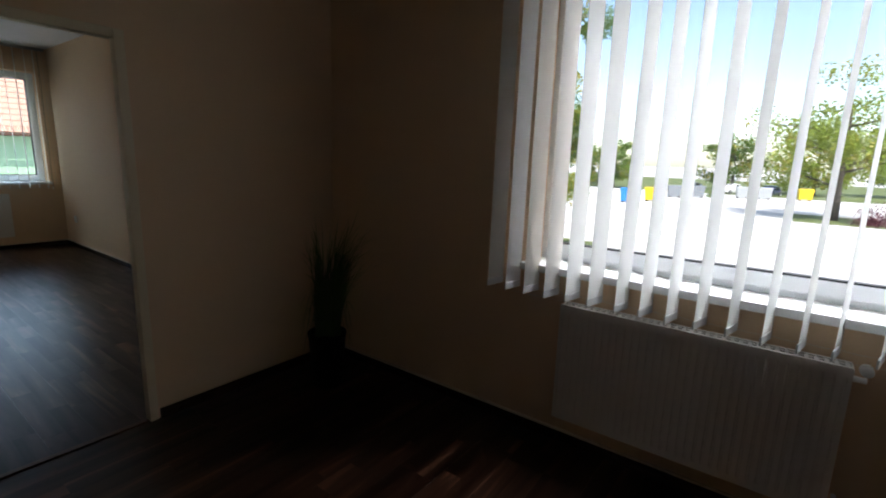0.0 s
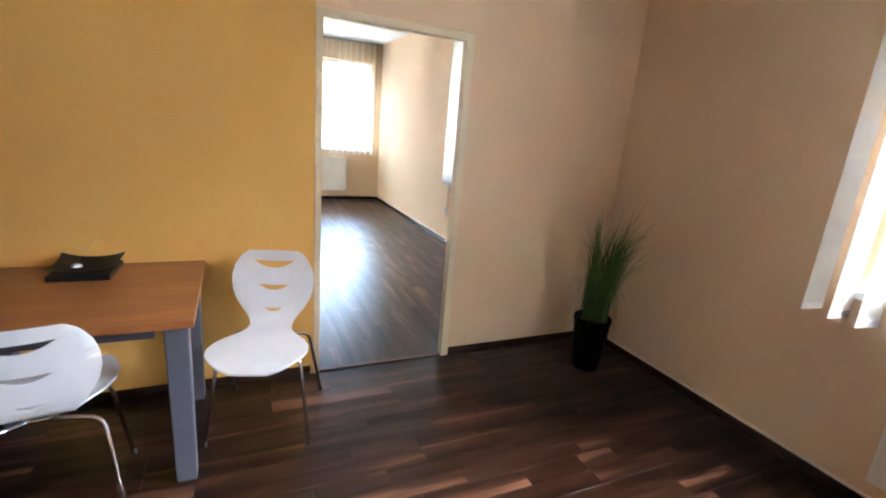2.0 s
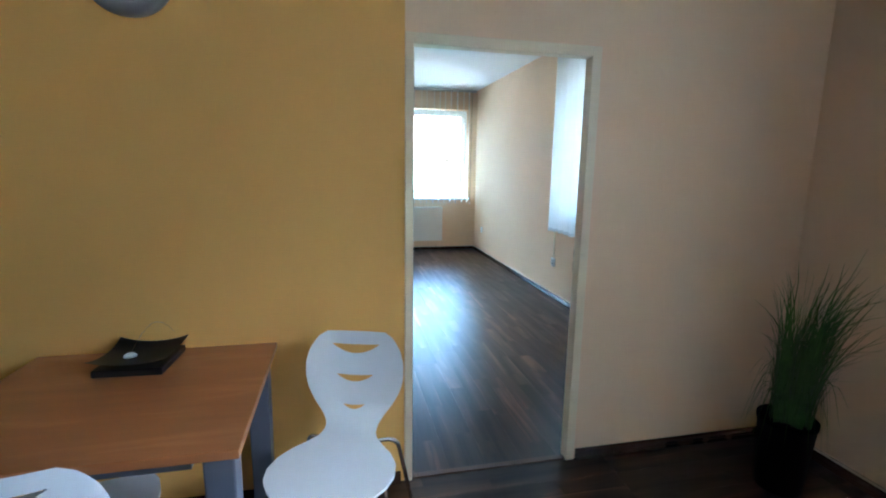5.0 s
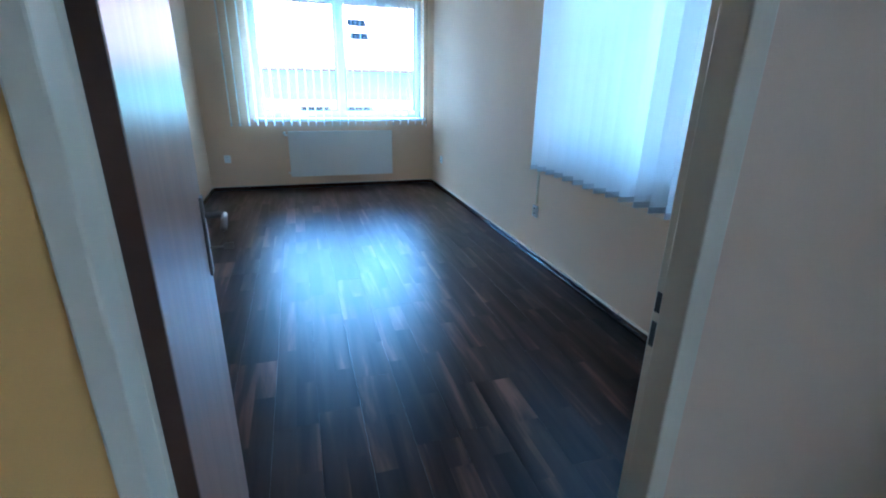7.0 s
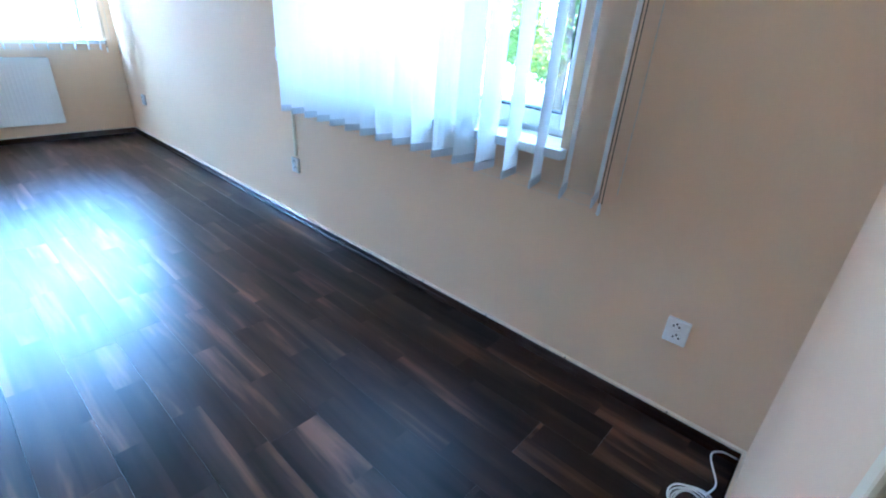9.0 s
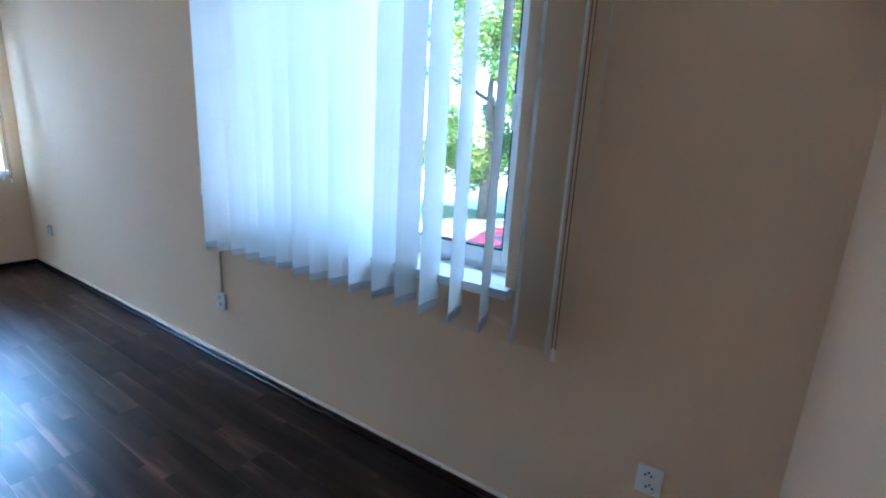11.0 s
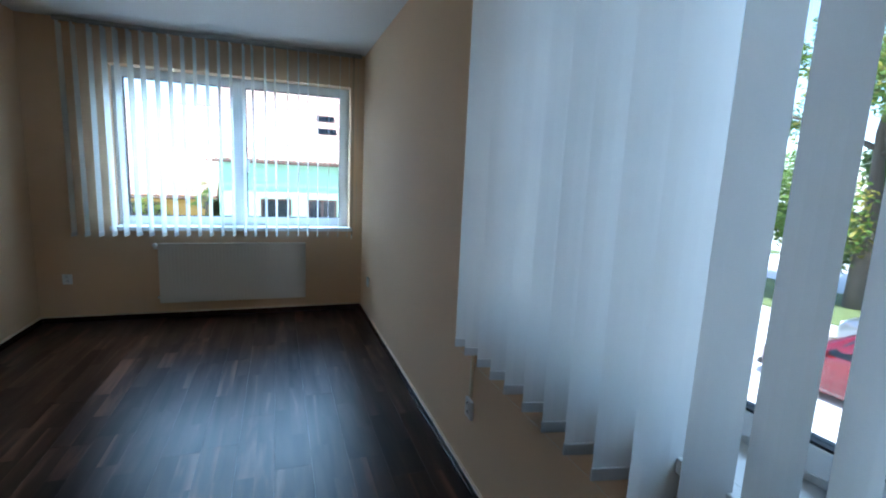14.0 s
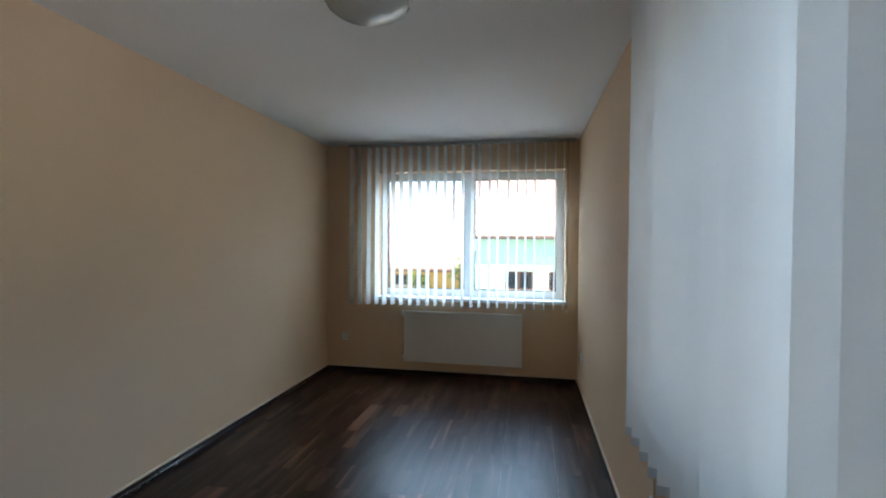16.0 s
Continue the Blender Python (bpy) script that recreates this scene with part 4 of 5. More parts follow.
def tree(m, height, trunk_h, spread, leaves, leaf, material, label, seed, group="trees"):
    """A tapered trunk with limbs and a crown of many leaves in uneven clumps."""
    rng = random.Random(seed)
    t = thing("tree", label, "tree", m, group=group)
    bm = bmesh.new()
    r0 = 0.022 * height + 0.03
    pts = [Vector((0, 0, -0.05))]
    for i in range(1, 7):
        pts.append(Vector((rng.uniform(-1, 1) * 0.02 * height * i / 6, rng.uniform(-1, 1) * 0.02 * height * i / 6, height * 0.8 * i / 6)))
    add_tube(bm, pts, [r0 * (1.25 - 1.1 * i / 6) for i in range(7)], 9)
    part("trunk", bm, M_BARK, t, "grey bark trunk", smooth=True)
    clumps = []
    bm = bmesh.new()
    for k in range(15):
        f = rng.uniform(trunk_h / height, 0.78)
        i = min(5, int(f / 0.8 * 6))
        a = k * 2.4 + rng.uniform(-0.4, 0.4)
        base = pts[i].lerp(pts[i + 1], f / 0.8 * 6 - i)
        reach = spread * rng.uniform(0.55, 1.0) * math.sin(math.pi * (0.28 + 0.62 * f))
        end = base + Vector((math.cos(a) * reach, math.sin(a) * reach, rng.uniform(0.05, 0.35) * reach + 0.02 * height))
        mid = base.lerp(end, 0.5) + Vector((0, 0, 0.06 * reach))
        add_tube(bm, [base, mid, end], [r0 * 0.38, r0 * 0.22, r0 * 0.07], 6)
        for q in (0.45, 0.7, 0.88, 1.0):
            clumps.append((base.lerp(end, q) + Vector((rng.uniform(-1, 1), rng.uniform(-1, 1), rng.uniform(-0.6, 1))) * 0.16 * spread, spread * rng.uniform(0.13, 0.26)))
    part("limbs", bm, M_BARK, t, "grey bark limbs", smooth=True)
    for k in range(8):
        clumps.append((pts[-1] + Vector((rng.uniform(-1, 1) * 0.35 * spread, rng.uniform(-1, 1) * 0.35 * spread, rng.uniform(-0.12, 0.2) * height)), spread * rng.uniform(0.14, 0.24)))
    # the lowest boughs hang round the trunk
    for k in range(12):
        a, r = k * 2.4 + rng.uniform(-0.5, 0.5), spread * rng.uniform(0.2, 0.8)
        clumps.append((Vector((math.cos(a) * r, math.sin(a) * r, trunk_h + height * rng.uniform(0.10, 0.24))), spread * rng.uniform(0.15, 0.26)))
    vs, fs, tips = [], [], []
    for k in range(leaves):
        c, r = clumps[rng.randrange(len(clumps))]
        d = Vector((rng.gauss(0, 1), rng.gauss(0, 1), rng.gauss(0, 0.8)))
        p = c + d.normalized() * r * rng.random() ** 0.45
        a = Vector((rng.gauss(0, 1), rng.gauss(0, 1), rng.gauss(0, 0.5))).normalized()
        b = a.cross(Vector((rng.gauss(0, 1), rng.gauss(0, 1), rng.gauss(0, 1)))).normalized()
        s = leaf * rng.uniform(0.6, 1.3)
        n0 = len(vs)
        vs += [p - a * s, p + b * s * 0.42 - a * s * 0.1, p + a * s, p - b * s * 0.42 - a * s * 0.1]
        fs.append((n0, n0 + 1, n0 + 2, n0 + 3))
        tips.append(1 if r > 0.21 * spread and rng.random() < 0.4 else 0)
    me = bpy.data.meshes.new("crown")
    me.from_pydata([tuple(v) for v in vs], [], fs)
    me.materials.append(material)
    me.materials.append(M_SEED)
    me.polygons.foreach_set("material_index", tips)
    crown = new("crown", me)
    crown.parent = t
    tagged(crown, "uneven leafy crown", kind="stuff")
    return t


tree(pose(16.5, 6.7, G), 11.5, 1.3, 3.4, 44000, 0.085, M_LEAF, "broad green street tree beside the parked cars", 11)
tree(pose(17.5, 10.6, G), 11.0, 1.2, 4.4, 40000, 0.10, M_LEAF, "green street tree further along the yard", 12)
tree(pose(24.5, 10.6, G), 9.6, 1.0, 3.6, 16000, 0.15, M_LEAF2, "yellow green tree behind the cars", 13)
tree(pose(43.85, -5.53, G), 11.0, 2.4, 5.8, 9100, 0.17, M_LEAF2, "yellow green tree on a small island in the yard", 14)
tree(pose(89.58, 5.39, G), 9.2, 0.5, 5.2, 4160, 0.29, M_LEAF, "round green tree behind the bins", 15)
tree(pose(86.62, -5.38, G), 10.0, 0.5, 6.2, 4160, 0.31, M_LEAF2, "green tree behind the bins", 16)
tree(pose(74.83, 20.44, G), 7.2, 0.5, 4.0, 3120, 0.26, M_LEAF, "small green tree beyond the yard", 17)
tree(pose(85.15, 26.34, G), 7.0, 0.5, 4.5, 3120, 0.29, M_LEAF, "small green tree beyond the yard", 18)
tree(pose(92.53, -16.44, G), 11.2, 0.5, 6.8, 3900, 0.33, M_LEAF, "tall green tree beyond the parked cars", 19)
tree(pose(-3.9, 23.6, G), 3.65, 0.3, 0.75, 2600, 0.05, M_LEAF, "narrow green shrub by the mint house", 20)
tree(pose(-6.1, 23.4, G), 2.75, 0.3, 0.8, 1800, 0.05, M_LEAF2, "low yellow green garden shrub", 22)


def wheel(parent, x, y, r, side):
    bm = bmesh.new()
    prof = [(r * 0.66, -0.10), (r * 0.93, -0.10), (r, -0.075), (r, 0.075), (r * 0.93, 0.10), (r * 0.66, 0.10)]
    add_lathe(bm, prof, 28, axis="y")
    w = part("wheel", bm, M_TYRE, parent, "black tyre", smooth=False)
    w.matrix_local = pose(x, y, r, 0, 0, 90 * side)
    bm = bmesh.new()
    add_lathe(bm, [(r * 0.66, 0.07), (r * 0.66, 0.106), (r * 0.58, 0.104), (r * 0.55, 0.085), (r * 0.1, 0.085)], 28, axis="y")
    for k in range(6):
        a = k * math.tau / 6
        for da in (-0.13, 0.13):
            add_tube(bm, [(r * 0.10 * math.cos(a), -0.096, r * 0.10 * math.sin(a)), (r * 0.60 * math.cos(a + da), -0.102, r * 0.60 * math.sin(a + da))], 0.016, 6)
    part("rim", bm, M_RIM, w, "silver alloy rim")


def car(m, paint, label, length=4.0, wide=0.86, tall=1.46, wagon=0.0, group="parked cars"):
    """A hatchback: the body lofted along its length; local y forward, the wheels on z = 0."""
    c = thing("parked_car", label, "car", m, group=group)
    L = length
    # stations: along, bottom, belt height, roof height, belt half width, roof half width
    st = [(-0.500, 0.34, 0.62, 0.66, 0.66, 0.60), (-0.485, 0.26, 0.80, 0.86, 0.84, 0.72), (-0.455, 0.22, 0.90, 1.02 + 0.2 * wagon, 0.96, 0.78), (-0.40, 0.20, 0.93, 1.27 + 0.1 * wagon, 0.98, 0.74),
          (-0.33, 0.18, 0.93, 1.40 + 0.04 * wagon, 1.0, 0.72), (-0.20, 0.18, 0.92, 1.455, 1.0, 0.72), (-0.05, 0.18, 0.90, 1.46, 1.0, 0.73), (0.06, 0.18, 0.89, 1.42, 1.0, 0.73),
          (0.15, 0.18, 0.89, 1.24, 1.0, 0.76), (0.235, 0.18, 0.90, 0.985, 0.99, 0.82), (0.30, 0.20, 0.86, 0.93, 0.98, 0.80), (0.40, 0.20, 0.78, 0.84, 0.95, 0.74),
          (0.465, 0.22, 0.66, 0.74, 0.86, 0.66), (0.495, 0.28, 0.56, 0.60, 0.70, 0.56)]
    k = tall / 1.46

    def ring(s, off=0.0):
        f, zb, zbelt, zr, wb, wr = s
        zb, zbelt, zr = zb * k, zbelt * k, zr * k
        w, r = wide * wb, wide * wr
        pts = [(w * 0.90, zb), (w * 0.99, zb + 0.12), (w * 1.0, zb + (zbelt - zb) * 0.62), (w * 0.975, zbelt), (r + (w * 0.975 - r) * 0.45, zbelt + (zr - zbelt) * 0.55), (r, zr - 0.035 * k), (r * 0.82, zr), (0.0, zr + 0.015)]
        return [Vector((x + off, f * L, z)) for x, z in pts]
    bm = bmesh.new()
    cols = []
    for s in st:
        p = ring(s)
        right = [bm.verts.new(q) for q in p]
        left = [bm.verts.new((-q.x, q.y, q.z)) for q in reversed(p[:-1])]
        cols.append(right + left)
    for a, b in zip(cols, cols[1:]):
        for i in range(len(a) - 1):
            bm.faces.new((a[i], a[i + 1], b[i + 1], b[i]))
        bm.faces.new((a[-1], a[0], b[0], b[-1]))
    bm.faces.new(cols[0][::-1]), bm.faces.new(cols[-1])
    body = part("body", bm, paint, c, smooth=True)
    # side glass, screens
    def glass(name, pts, parent=body):
        bm = bmesh.new()
        vs = [bm.verts.new(p) for p in pts]
        bm.faces.new(vs)
        bmesh.ops.solidify(bm, geom=bm.faces[:], thickness=0.004)
        part(name, bm, M_CARGLASS, parent, "dark tinted glass")

    def at(f, v):
        """A point on the right flank of the glasshouse, v from the belt up to the roof."""
        for a, b in zip(st, st[1:]):
            if a[0] <= f <= b[0]:
                t = (f - a[0]) / (b[0] - a[0])
                s = tuple(p + (q - p) * t for p, q in zip(a, b))
                p = ring(s, 0.008)
                lo, hi = p[3], p[5]
                return lo.lerp(hi, v) if v < 0.5 else p[4].lerp(hi, (v - 0.5) * 2)
    for sx in (1, -1):
        for f0, f1, g0, g1 in ((-0.385, -0.255, -0.34, -0.255), (-0.24, -0.075, -0.24, -0.075), (-0.06, 0.20, -0.06, 0.085)):
            q = [at(f0, 0.06), at(f1, 0.06), at((f1 + g1) / 2, 0.48), at(g1, 0.88), at(g0, 0.88), at((f0 + g0) / 2, 0.48)]
            glass("side_window", [Vector((p.x * sx, p.y, p.z)) for p in q])
        bm = bmesh.new()
        add_box(bm, *sorted((sx * wide * 0.985, sx * wide * 1.015)), -0.20 * L, -0.165 * L, 0.80 * k, 0.825 * k, 0.004)
        part("door_handle", bm, paint, body)
        bm = bmesh.new()
        add_box(bm, *sorted((sx * wide * 1.0, sx * wide * 1.16)), 0.155 * L, 0.185 * L, 0.90 * k, 1.0 * k, 0.02)
        part("wing_mirror", bm, paint, body)
        bm = bmesh.new()
        add_box(bm, *sorted((sx * wide * 0.62, sx * wide * 0.93)), -0.495 * L, -0.455 * L, 0.74 * k, 0.90 * k, 0.02)
        part("tail_light", bm, M_LAMPRED, body, "red tail light")
        bm = bmesh.new()
        add_box(bm, *sorted((sx * wide * 0.48, sx * wide * 0.80)), 0.43 * L, 0.475 * L, 0.58 * k, 0.70 * k, 0.02)
        part("headlight", bm, M_LAMPCLEAR, body, "clear headlight")
        for f in (-0.385, 0.30):
            bm = bmesh.new()
            add_lathe(bm, [(0.365, 0.0), (0.365, wide * 0.03), (0.30, wide * 0.03)], 28, axis="y")
            arch = part("wheel_arch", bm, M_TYRE, body, "black wheel arch")
            arch.matrix_local = pose(sx * wide * 0.965, f * L, 0.335, 0, 0, 90 * sx)
            wheel(c, sx * (wide - 0.075), f * L, 0.315, sx)
    glass("rear_window", [Vector((x * wide, f * L, z * k)) for x, f, z in ((0.66, -0.472, 0.95 + 0.06 * wagon), (-0.66, -0.472, 0.95 + 0.06 * wagon), (-0.58, -0.405, 1.29 + 0.08 * wagon), (0.58, -0.405, 1.29 + 0.08 * wagon))])
    glass("windscreen", [Vector((x * wide, f * L, z * k)) for x, f, z in ((0.70, 0.232, 1.02), (-0.70, 0.232, 1.02), (-0.62, 0.082, 1.41), (0.62, 0.082, 1.41))])
    bm = boxes((-0.26, 0.26, -0.503 * L, -0.497 * L, 0.48 * k, 0.59 * k))
    part("number_plate", bm, M_WHITEPAINT, body, "white number plate")
    bm = boxes((-wide * 0.86, wide * 0.86, -0.506 * L, -0.47 * L, 0.26, 0.40), (-wide * 0.8, wide * 0.8, 0.455 * L, 0.5 * L, 0.24, 0.36), bevel=0.03)
    part("bumper", bm, M_TYRE, body, "black lower bumper")
    return c


car(pose(9.36, 5.48, G, 0, 0, 1), M_REDPAINT, "red hatchback parked along the building in the sun", 4.0, 0.86, 1.50)
car(pose(12.63, 5.78, G, 0, 0, 2), M_SILVERPAINT, "silver estate car parked beyond the red hatchback", 4.4, 0.88, 1.72, 1.0)
car(pose(11.6, 14.6, G, 0, 0, 3), M_REDPAINT, "second red car parked further along", 4.0)
car(pose(47.54, -9.95, G, 0, 0, 75), M_BLUEPAINT, "dark car parked by the tree island", 4.3)
car(pose(44.59, -11.42, G, 0, 0, 75), M_REDPAINT, "red car parked beside the dark car", 4.0)
car(pose(77.78, -0.21, G, 0, 0, 70), M_BLUEPAINT, "blue car parked behind the bins", 4.3)
car(pose(77.78, 4.5, G, 0, 0, 65), M_WHITEPAINT, "white car parked behind the bins", 4.3)
car(pose(76.3, 9.51, G, 0, 0, 65), M_SILVERPAINT, "silver car parked behind the bins", 4.3)


def bin_container(m, material, label, w=1.5, d=1.15, h=1.3):
    b = thing("waste_bin", label, "waste bin", m, group="bins across the yard")
    bm = bmesh.new()
    add_box(bm, -w / 2, w / 2, -d / 2, d / 2, 0.16, h, 0.03)
    for v in bm.verts:
        s = 0.84 + 0.16 * (v.co.z - 0.16) / (h - 0.16)
        v.co.x, v.co.y = v.co.x * s, v.co.y * s
    part("body", bm, material, b)
    bm = bmesh.new()
    add_box(bm, -w / 2 - 0.03, w / 2 + 0.03, -d / 2 - 0.03, d / 2 + 0.03, h + 0.002, h + 0.16, 0.05)
    for v in bm.verts:
        if v.co.z > h + 0.1:
            v.co.y *= 0.72
    part("lid", bm, material, b)
    for sx in (-1, 1):
        for sy in (-1, 1):
            bm = bmesh.new()
            add_lathe(bm, [(0.085, -0.03), (0.085, 0.03)], 14, (sx * w * 0.34, sy * d * 0.32, 0.085), axis="y")
            part("castor", bm, M_TYRE, b)
        bm = bmesh.new()
        add_tube(bm, [(sx * (w / 2 + 0.0), 0, h - 0.12), (sx * (w / 2 + 0.05), 0, h - 0.12)], 0.025, 8)
        part("trunnion", bm, M_RIM, b)
    return b


for x, y, rz, ma, lab in ((46.2, 10.25, 8, M_BLUEPL, "blue plastic waste container in the yard"), (50.34, 8.92, 5, M_YELPL, "yellow plastic waste container beside the blue one"),
                          (60.08, 8.64, 20, M_GREYPL, "grey plastic waste container in the yard"), (63.03, 6.56, 15, M_GREYPL, "dark grey plastic waste container in the yard"),
                          (67.74, 2.15, 15, M_ALU, "galvanised steel waste container in the yard"), (68.92, -0.06, 15, M_ALU, "galvanised steel waste container in the yard"),
                          (71.28, -4.2, 10, M_YELPL, "yellow plastic waste container on the grass edge")):
    bin_container(pose(x, y, G, 0, 0, 90 + rz), ma, lab)


def bush(m, r, material, label, seed, n=1600):
    b = thing("bush", label, "bush", m)
    rng = random.Random(seed)
    vs, fs = [], []
    for k in range(n):
        p = Vector((rng.gauss(0, 0.45) * r, rng.gauss(0, 0.45) * r, abs(rng.gauss(0.1, 0.45)) * r))
        a = Vector((rng.gauss(0, 1), rng.gauss(0, 1), rng.gauss(0, 1))).normalized()
        c = a.orthogonal().normalized()
        s = 0.06 * rng.uniform(0.7, 1.4)
        n0 = len(vs)
        vs += [p - a * s, p + c * s * 0.5, p + a * s, p - c * s * 0.5]
        fs.append((n0, n0 + 1, n0 + 2, n0 + 3))
    me = bpy.data.meshes.new("leaves")
    me.from_pydata([tuple(v) for v in vs], [], fs)
    me.materials.append(material)
    o = new("leaves", me)
    o.parent = b
    tagged(o, kind="stuff")
    return b


bush(pose(41.49, -7.59, G), 1.3, M_FOLPURPLE, "purple leaved bush on the tree island", 31)
bush(pose(64.79, 5.09, G), 0.8, M_LEAF, "small green bush between the bins", 32, 900)


def house(name, m, wide, deep, wall_h, roof_rise, plaster, label, windows, skylights=()):
    """A low house with its eaves towards the camera; local x along the front, y away, z from the ground."""
    h = thing(name, label, "house", m)
    bm = boxes((0, wide, 0.0, deep, -0.75, wall_h))
    for gx in (0.0, wide):
        vs = [bm.verts.new((gx, y, z)) for y, z in ((0.0, wall_h), (deep, wall_h), (deep / 2, wall_h + roof_rise * 0.97))]
        ws = [bm.verts.new((gx + (0.2 if gx == 0 else -0.2), v.co.y, v.co.z)) for v in vs]
        bm.faces.new(vs), bm.faces.new(ws[::-1])
        for i in range(3):
            bm.faces.new((vs[i], vs[(i + 1) % 3], ws[(i + 1) % 3], ws[i]))
    part("wall", bm, plaster, h)
    part("plinth", boxes((-0.02, wide + 0.02, -0.03, 0.0, -0.75, -0.2)), M_OUT, h)
    bm = bmesh.new()
    o = 0.45
    n = 16
    for s0, s1 in (((-o, wall_h - 0.05), (deep / 2, wall_h + roof_rise)), ((deep + o, wall_h - 0.05), (deep / 2, wall_h + roof_rise))):
        rows = []
        for j in range(2 * n + 1):
            f = (j // 2 + j % 2) / n if j < 2 * n else 1.0
            lift = 0.05 if j % 2 == 0 else 0.0
            rows.append((s0[0] + (s1[0] - s0[0]) * min(f, 1.0), s0[1] + (s1[1] - s0[1]) * min(f, 1.0) + lift))
        prev = None
        for y, z in rows:
            cur = (bm.verts.new((-0.4, y, z)), bm.verts.new((wide + 0.4, y, z)))
            if prev:
                bm.faces.new((prev[0], prev[1], cur[1], cur[0]))
            prev = cur
    roof = part("roof", bm, M_TILE, h, "pale red tiled roof")
    # the wavy row of eaves tiles
    bm = bmesh.new()
    for i in range(int((wide + 0.8) / 0.24)):
        x = -0.4 + 0.12 + i * 0.24
        add_tube(bm, [(x, -o - 0.03, wall_h - 0.03), (x, -o + 0.35, wall_h + 0.03 + 0.3 * roof_rise / (deep / 2))], 0.055, 8)
    tagged(part("eaves_tile", bm, M_TILE, roof), kind="stuff")
    bm = bmesh.new()
    add_tube(bm, [(-0.45, -o - 0.1, wall_h - 0.12), (wide + 0.45, -o - 0.1, wall_h - 0.12)], 0.06, 10)
    part("gutter", bm, M_BROWN, roof, "brown gutter")
    part("soffit", boxes((-0.35, wide + 0.35, -o, -0.005, wall_h - 0.16, wall_h - 0.1)), M_BROWN, h)
    for x0, x1, z0, z1 in windows:
        w = part("window", boxes((x0, x0 + 0.08, -0.04, 0.03, z0, z1), (x1 - 0.08, x1, -0.04, 0.03, z0, z1), (x0 + 0.08, x1 - 0.08, -0.04, 0.03, z0, z0 + 0.08), (x0 + 0.08, x1 - 0.08, -0.04, 0.03, z1 - 0.08, z1),
                                 ((x0 + x1) / 2 - 0.04, (x0 + x1) / 2 + 0.04, -0.04, 0.03, z0 + 0.08, z1 - 0.08)), M_BROWN, h, "brown wooden window")
        part("pane", boxes((x0 + 0.08, x1 - 0.08, -0.015, -0.004, z0 + 0.08, z1 - 0.08)), M_CARGLASS, w)
        part("sill", boxes((x0 - 0.06, x1 + 0.06, -0.10, -0.005, z0 - 0.05, z0)), M_OUT, w)
    slope = math.degrees(math.atan2(roof_rise, deep / 2 + o))
    for x0, x1, f0, f1 in skylights:
        y0, y1 = -o + (deep / 2 + o) * f0, -o + (deep / 2 + o) * f1
        z0, z1 = wall_h - 0.05 + roof_rise * f0 + 0.10, wall_h - 0.05 + roof_rise * f1 + 0.10
        bm = bmesh.new()
        vs = [bm.verts.new(p) for p in ((x0, y0, z0), (x1, y0, z0), (x1, y1, z1), (x0, y1, z1))]
        bm.faces.new(vs)
        bmesh.ops.solidify(bm, geom=bm.faces[:], thickness=0.05)
        part("skylight", bm, M_CARGLASS, roof, "dark roof window")
    return h


house("house", pose(-3.5, 25.0, G + 0.75), 16.0, 10.0, 3.5, 4.2, M_MINT, "mint green house with a tiled roof behind the yard",
      ((1.8, 3.2, 0.70, 1.67), (4.0, 5.4, 0.70, 1.67), (8.0, 9.4, 0.70, 1.67), (11.0, 12.4, 0.70, 1.67)),
      ((4.6, 5.55, 0.35, 0.42), (4.6, 5.55, 0.52, 0.60), (9.6, 10.5, 0.35, 0.42)))
house("house", pose(-20.0, 25.4, G + 0.75), 16.0, 9.0, 1.72, 4.6, M_ORANGE, "low orange house with a large tiled roof",
      ((12.2, 14.2, 0.75, 1.36), (7.2, 9.2, 0.75, 1.36)), ((10.0, 10.9, 0.4, 0.5),))


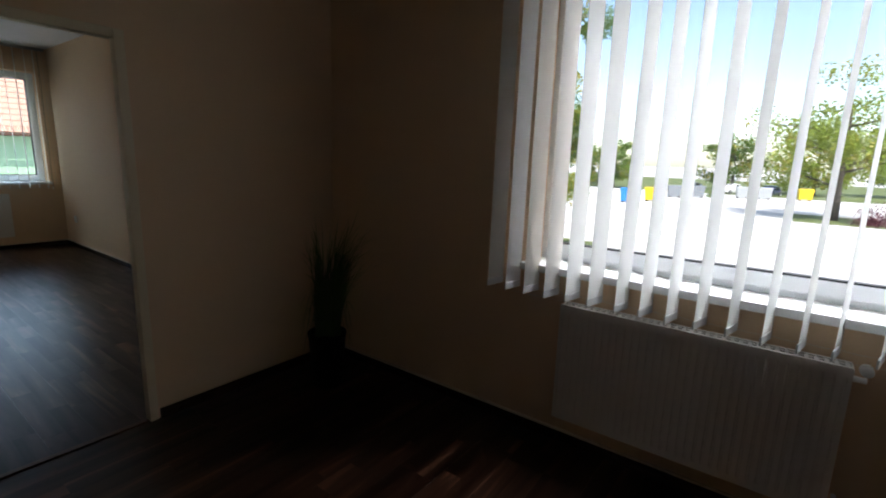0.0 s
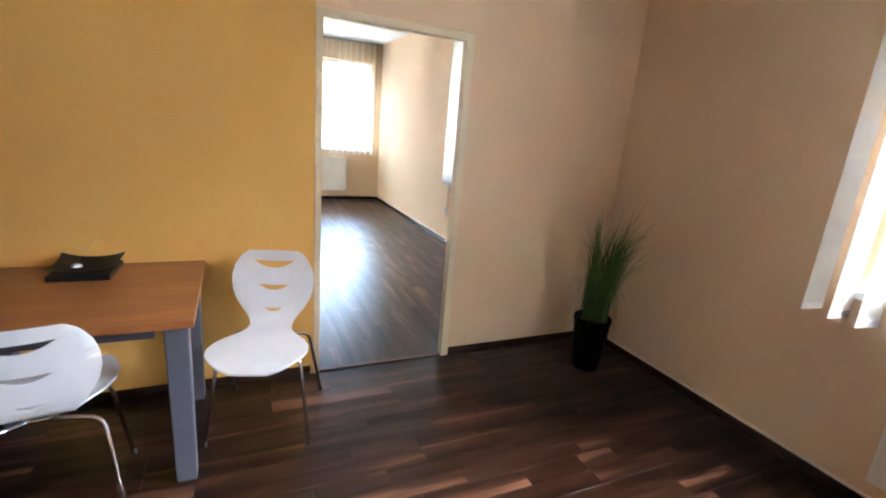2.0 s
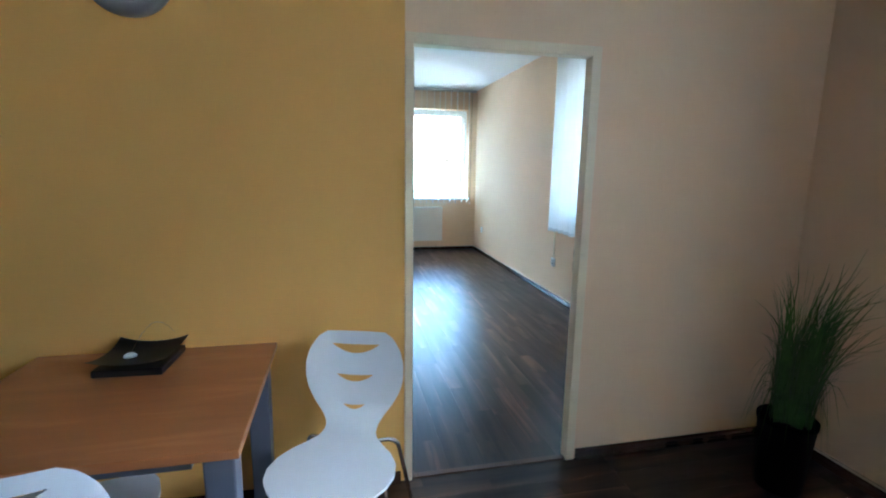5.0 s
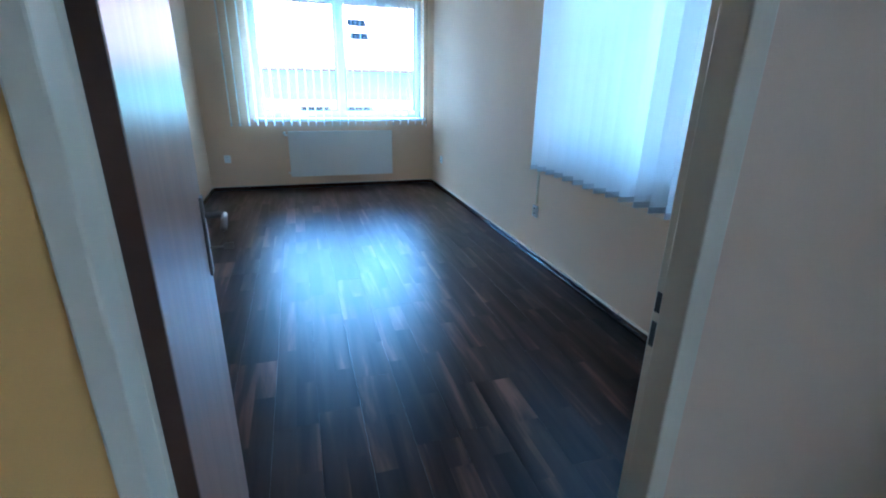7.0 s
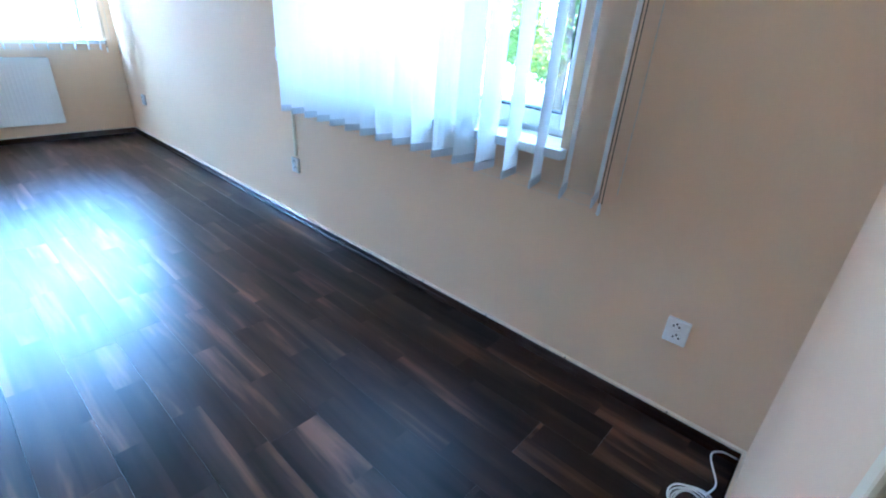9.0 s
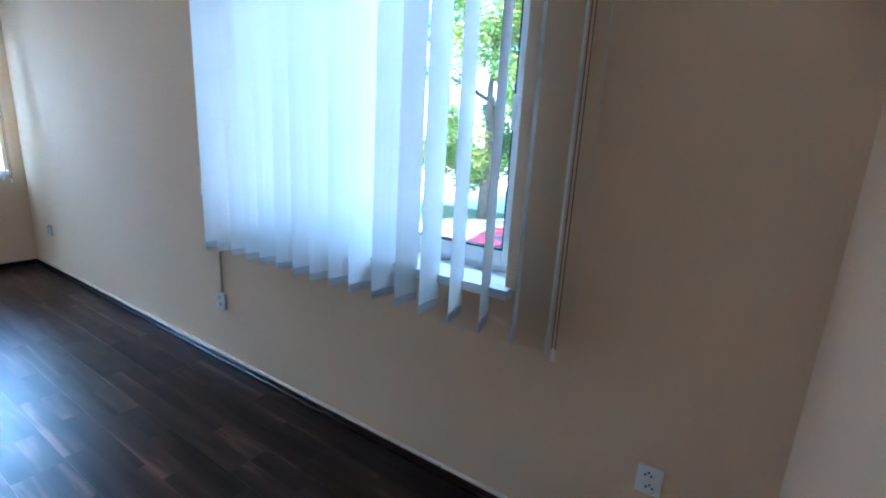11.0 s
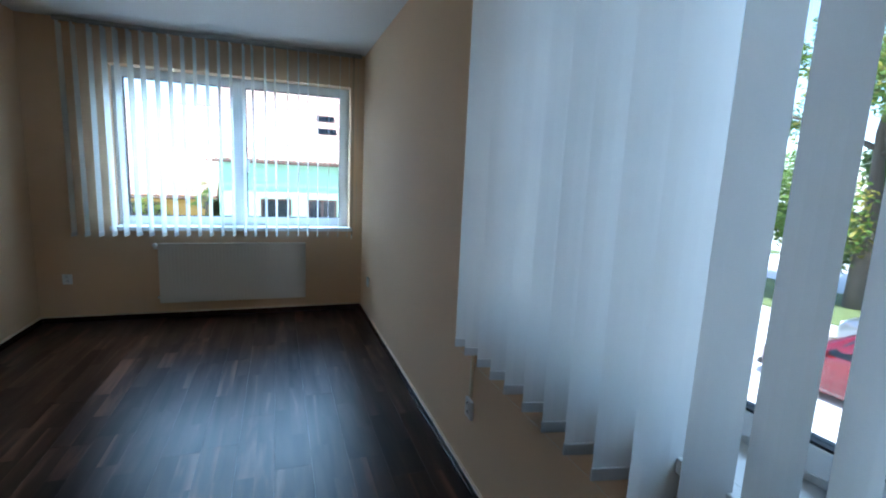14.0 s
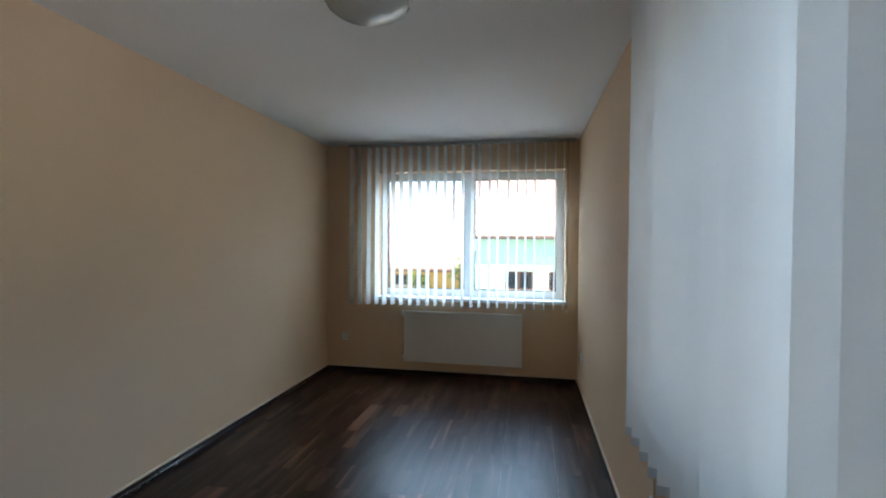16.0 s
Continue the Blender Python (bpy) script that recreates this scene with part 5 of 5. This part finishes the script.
# ---- floor planks ----
def plank_mesh(along, length, wide, material):
    bm = bmesh.new()
    c = 0.0004
    x, y = (length / 2 - 0.0002, wide / 2 - 0.0002) if along == 0 else (wide / 2 - 0.0002, length / 2 - 0.0002)
    lo = [bm.verts.new((a * x, b * y, -0.0075)) for a, b in ((-1, -1), (1, -1), (1, 1), (-1, 1))]
    up = [bm.verts.new((a * x, b * y, -c * 0.6)) for a, b in ((-1, -1), (1, -1), (1, 1), (-1, 1))]
    top = [bm.verts.new((a * (x - c), b * (y - c), 0.0)) for a, b in ((-1, -1), (1, -1), (1, 1), (-1, 1))]
    for q, s in ((lo, up), (up, top)):
        for i in range(4):
            bm.faces.new((q[i], q[(i + 1) % 4], s[(i + 1) % 4], s[i]))
    bm.faces.new(top)
    me = bpy.data.meshes.new("plank")
    bm.to_mesh(me)
    bm.free()
    me.materials.append(material)
    return me


LAID = {}


def lay(along, x0, x1, y0, y1, material, wide=0.193, long=1.286, seed=1):
    """Staggered planks over a rectangle, each an object of its own."""
    rng = random.Random(seed)
    a0, a1, b0, b1 = (x0, x1, y0, y1) if along == 0 else (y0, y1, x0, x1)
    b = b0
    while b < b1 - 0.01:
        w = min(wide, b1 - b)
        a = a0 - rng.random() * long
        while a < a1 - 0.005:
            s, e = max(a, a0), min(a + long, a1)
            if e - s > 0.02:
                key = (along, round(e - s, 3), round(w, 3), material)
                if key not in LAID:
                    LAID[key] = plank_mesh(*key)
                ob = new("plank", LAID[key])
                ob.parent = floor
                ca, cb = (s + e) / 2, b + w / 2
                ob.location = (ca, cb, 0.0) if along == 0 else (cb, ca, 0.0)
            a += long
        b += w
    return


lay(0, -6.2, 0.0, -4.2, 0.018, M_FLOOR_A, seed=2)
lay(1, LEFT, 0.0, 0.0182, FAR, M_FLOOR_B, seed=3)
lay(1, -7.2, LEFT - 0.1, 0.0182, FAR, M_FLOOR_C, seed=4)
bm = boxes((WEST, -6.2, BACK, 0.018, -0.0078, 0.0), (-6.2, 0.0, BACK, -4.2, -0.0078, 0.0))
tagged(part("plain_planks", bm, M_FLOOR_B, floor, "dark walnut laminate"), kind="stuff")
bm = boxes((WEST, -7.2, 0.0182, FAR, -0.0078, 0.0))
tagged(part("plain_planks", bm, M_FLOOR_C, floor, "pale oak laminate"), kind="stuff")
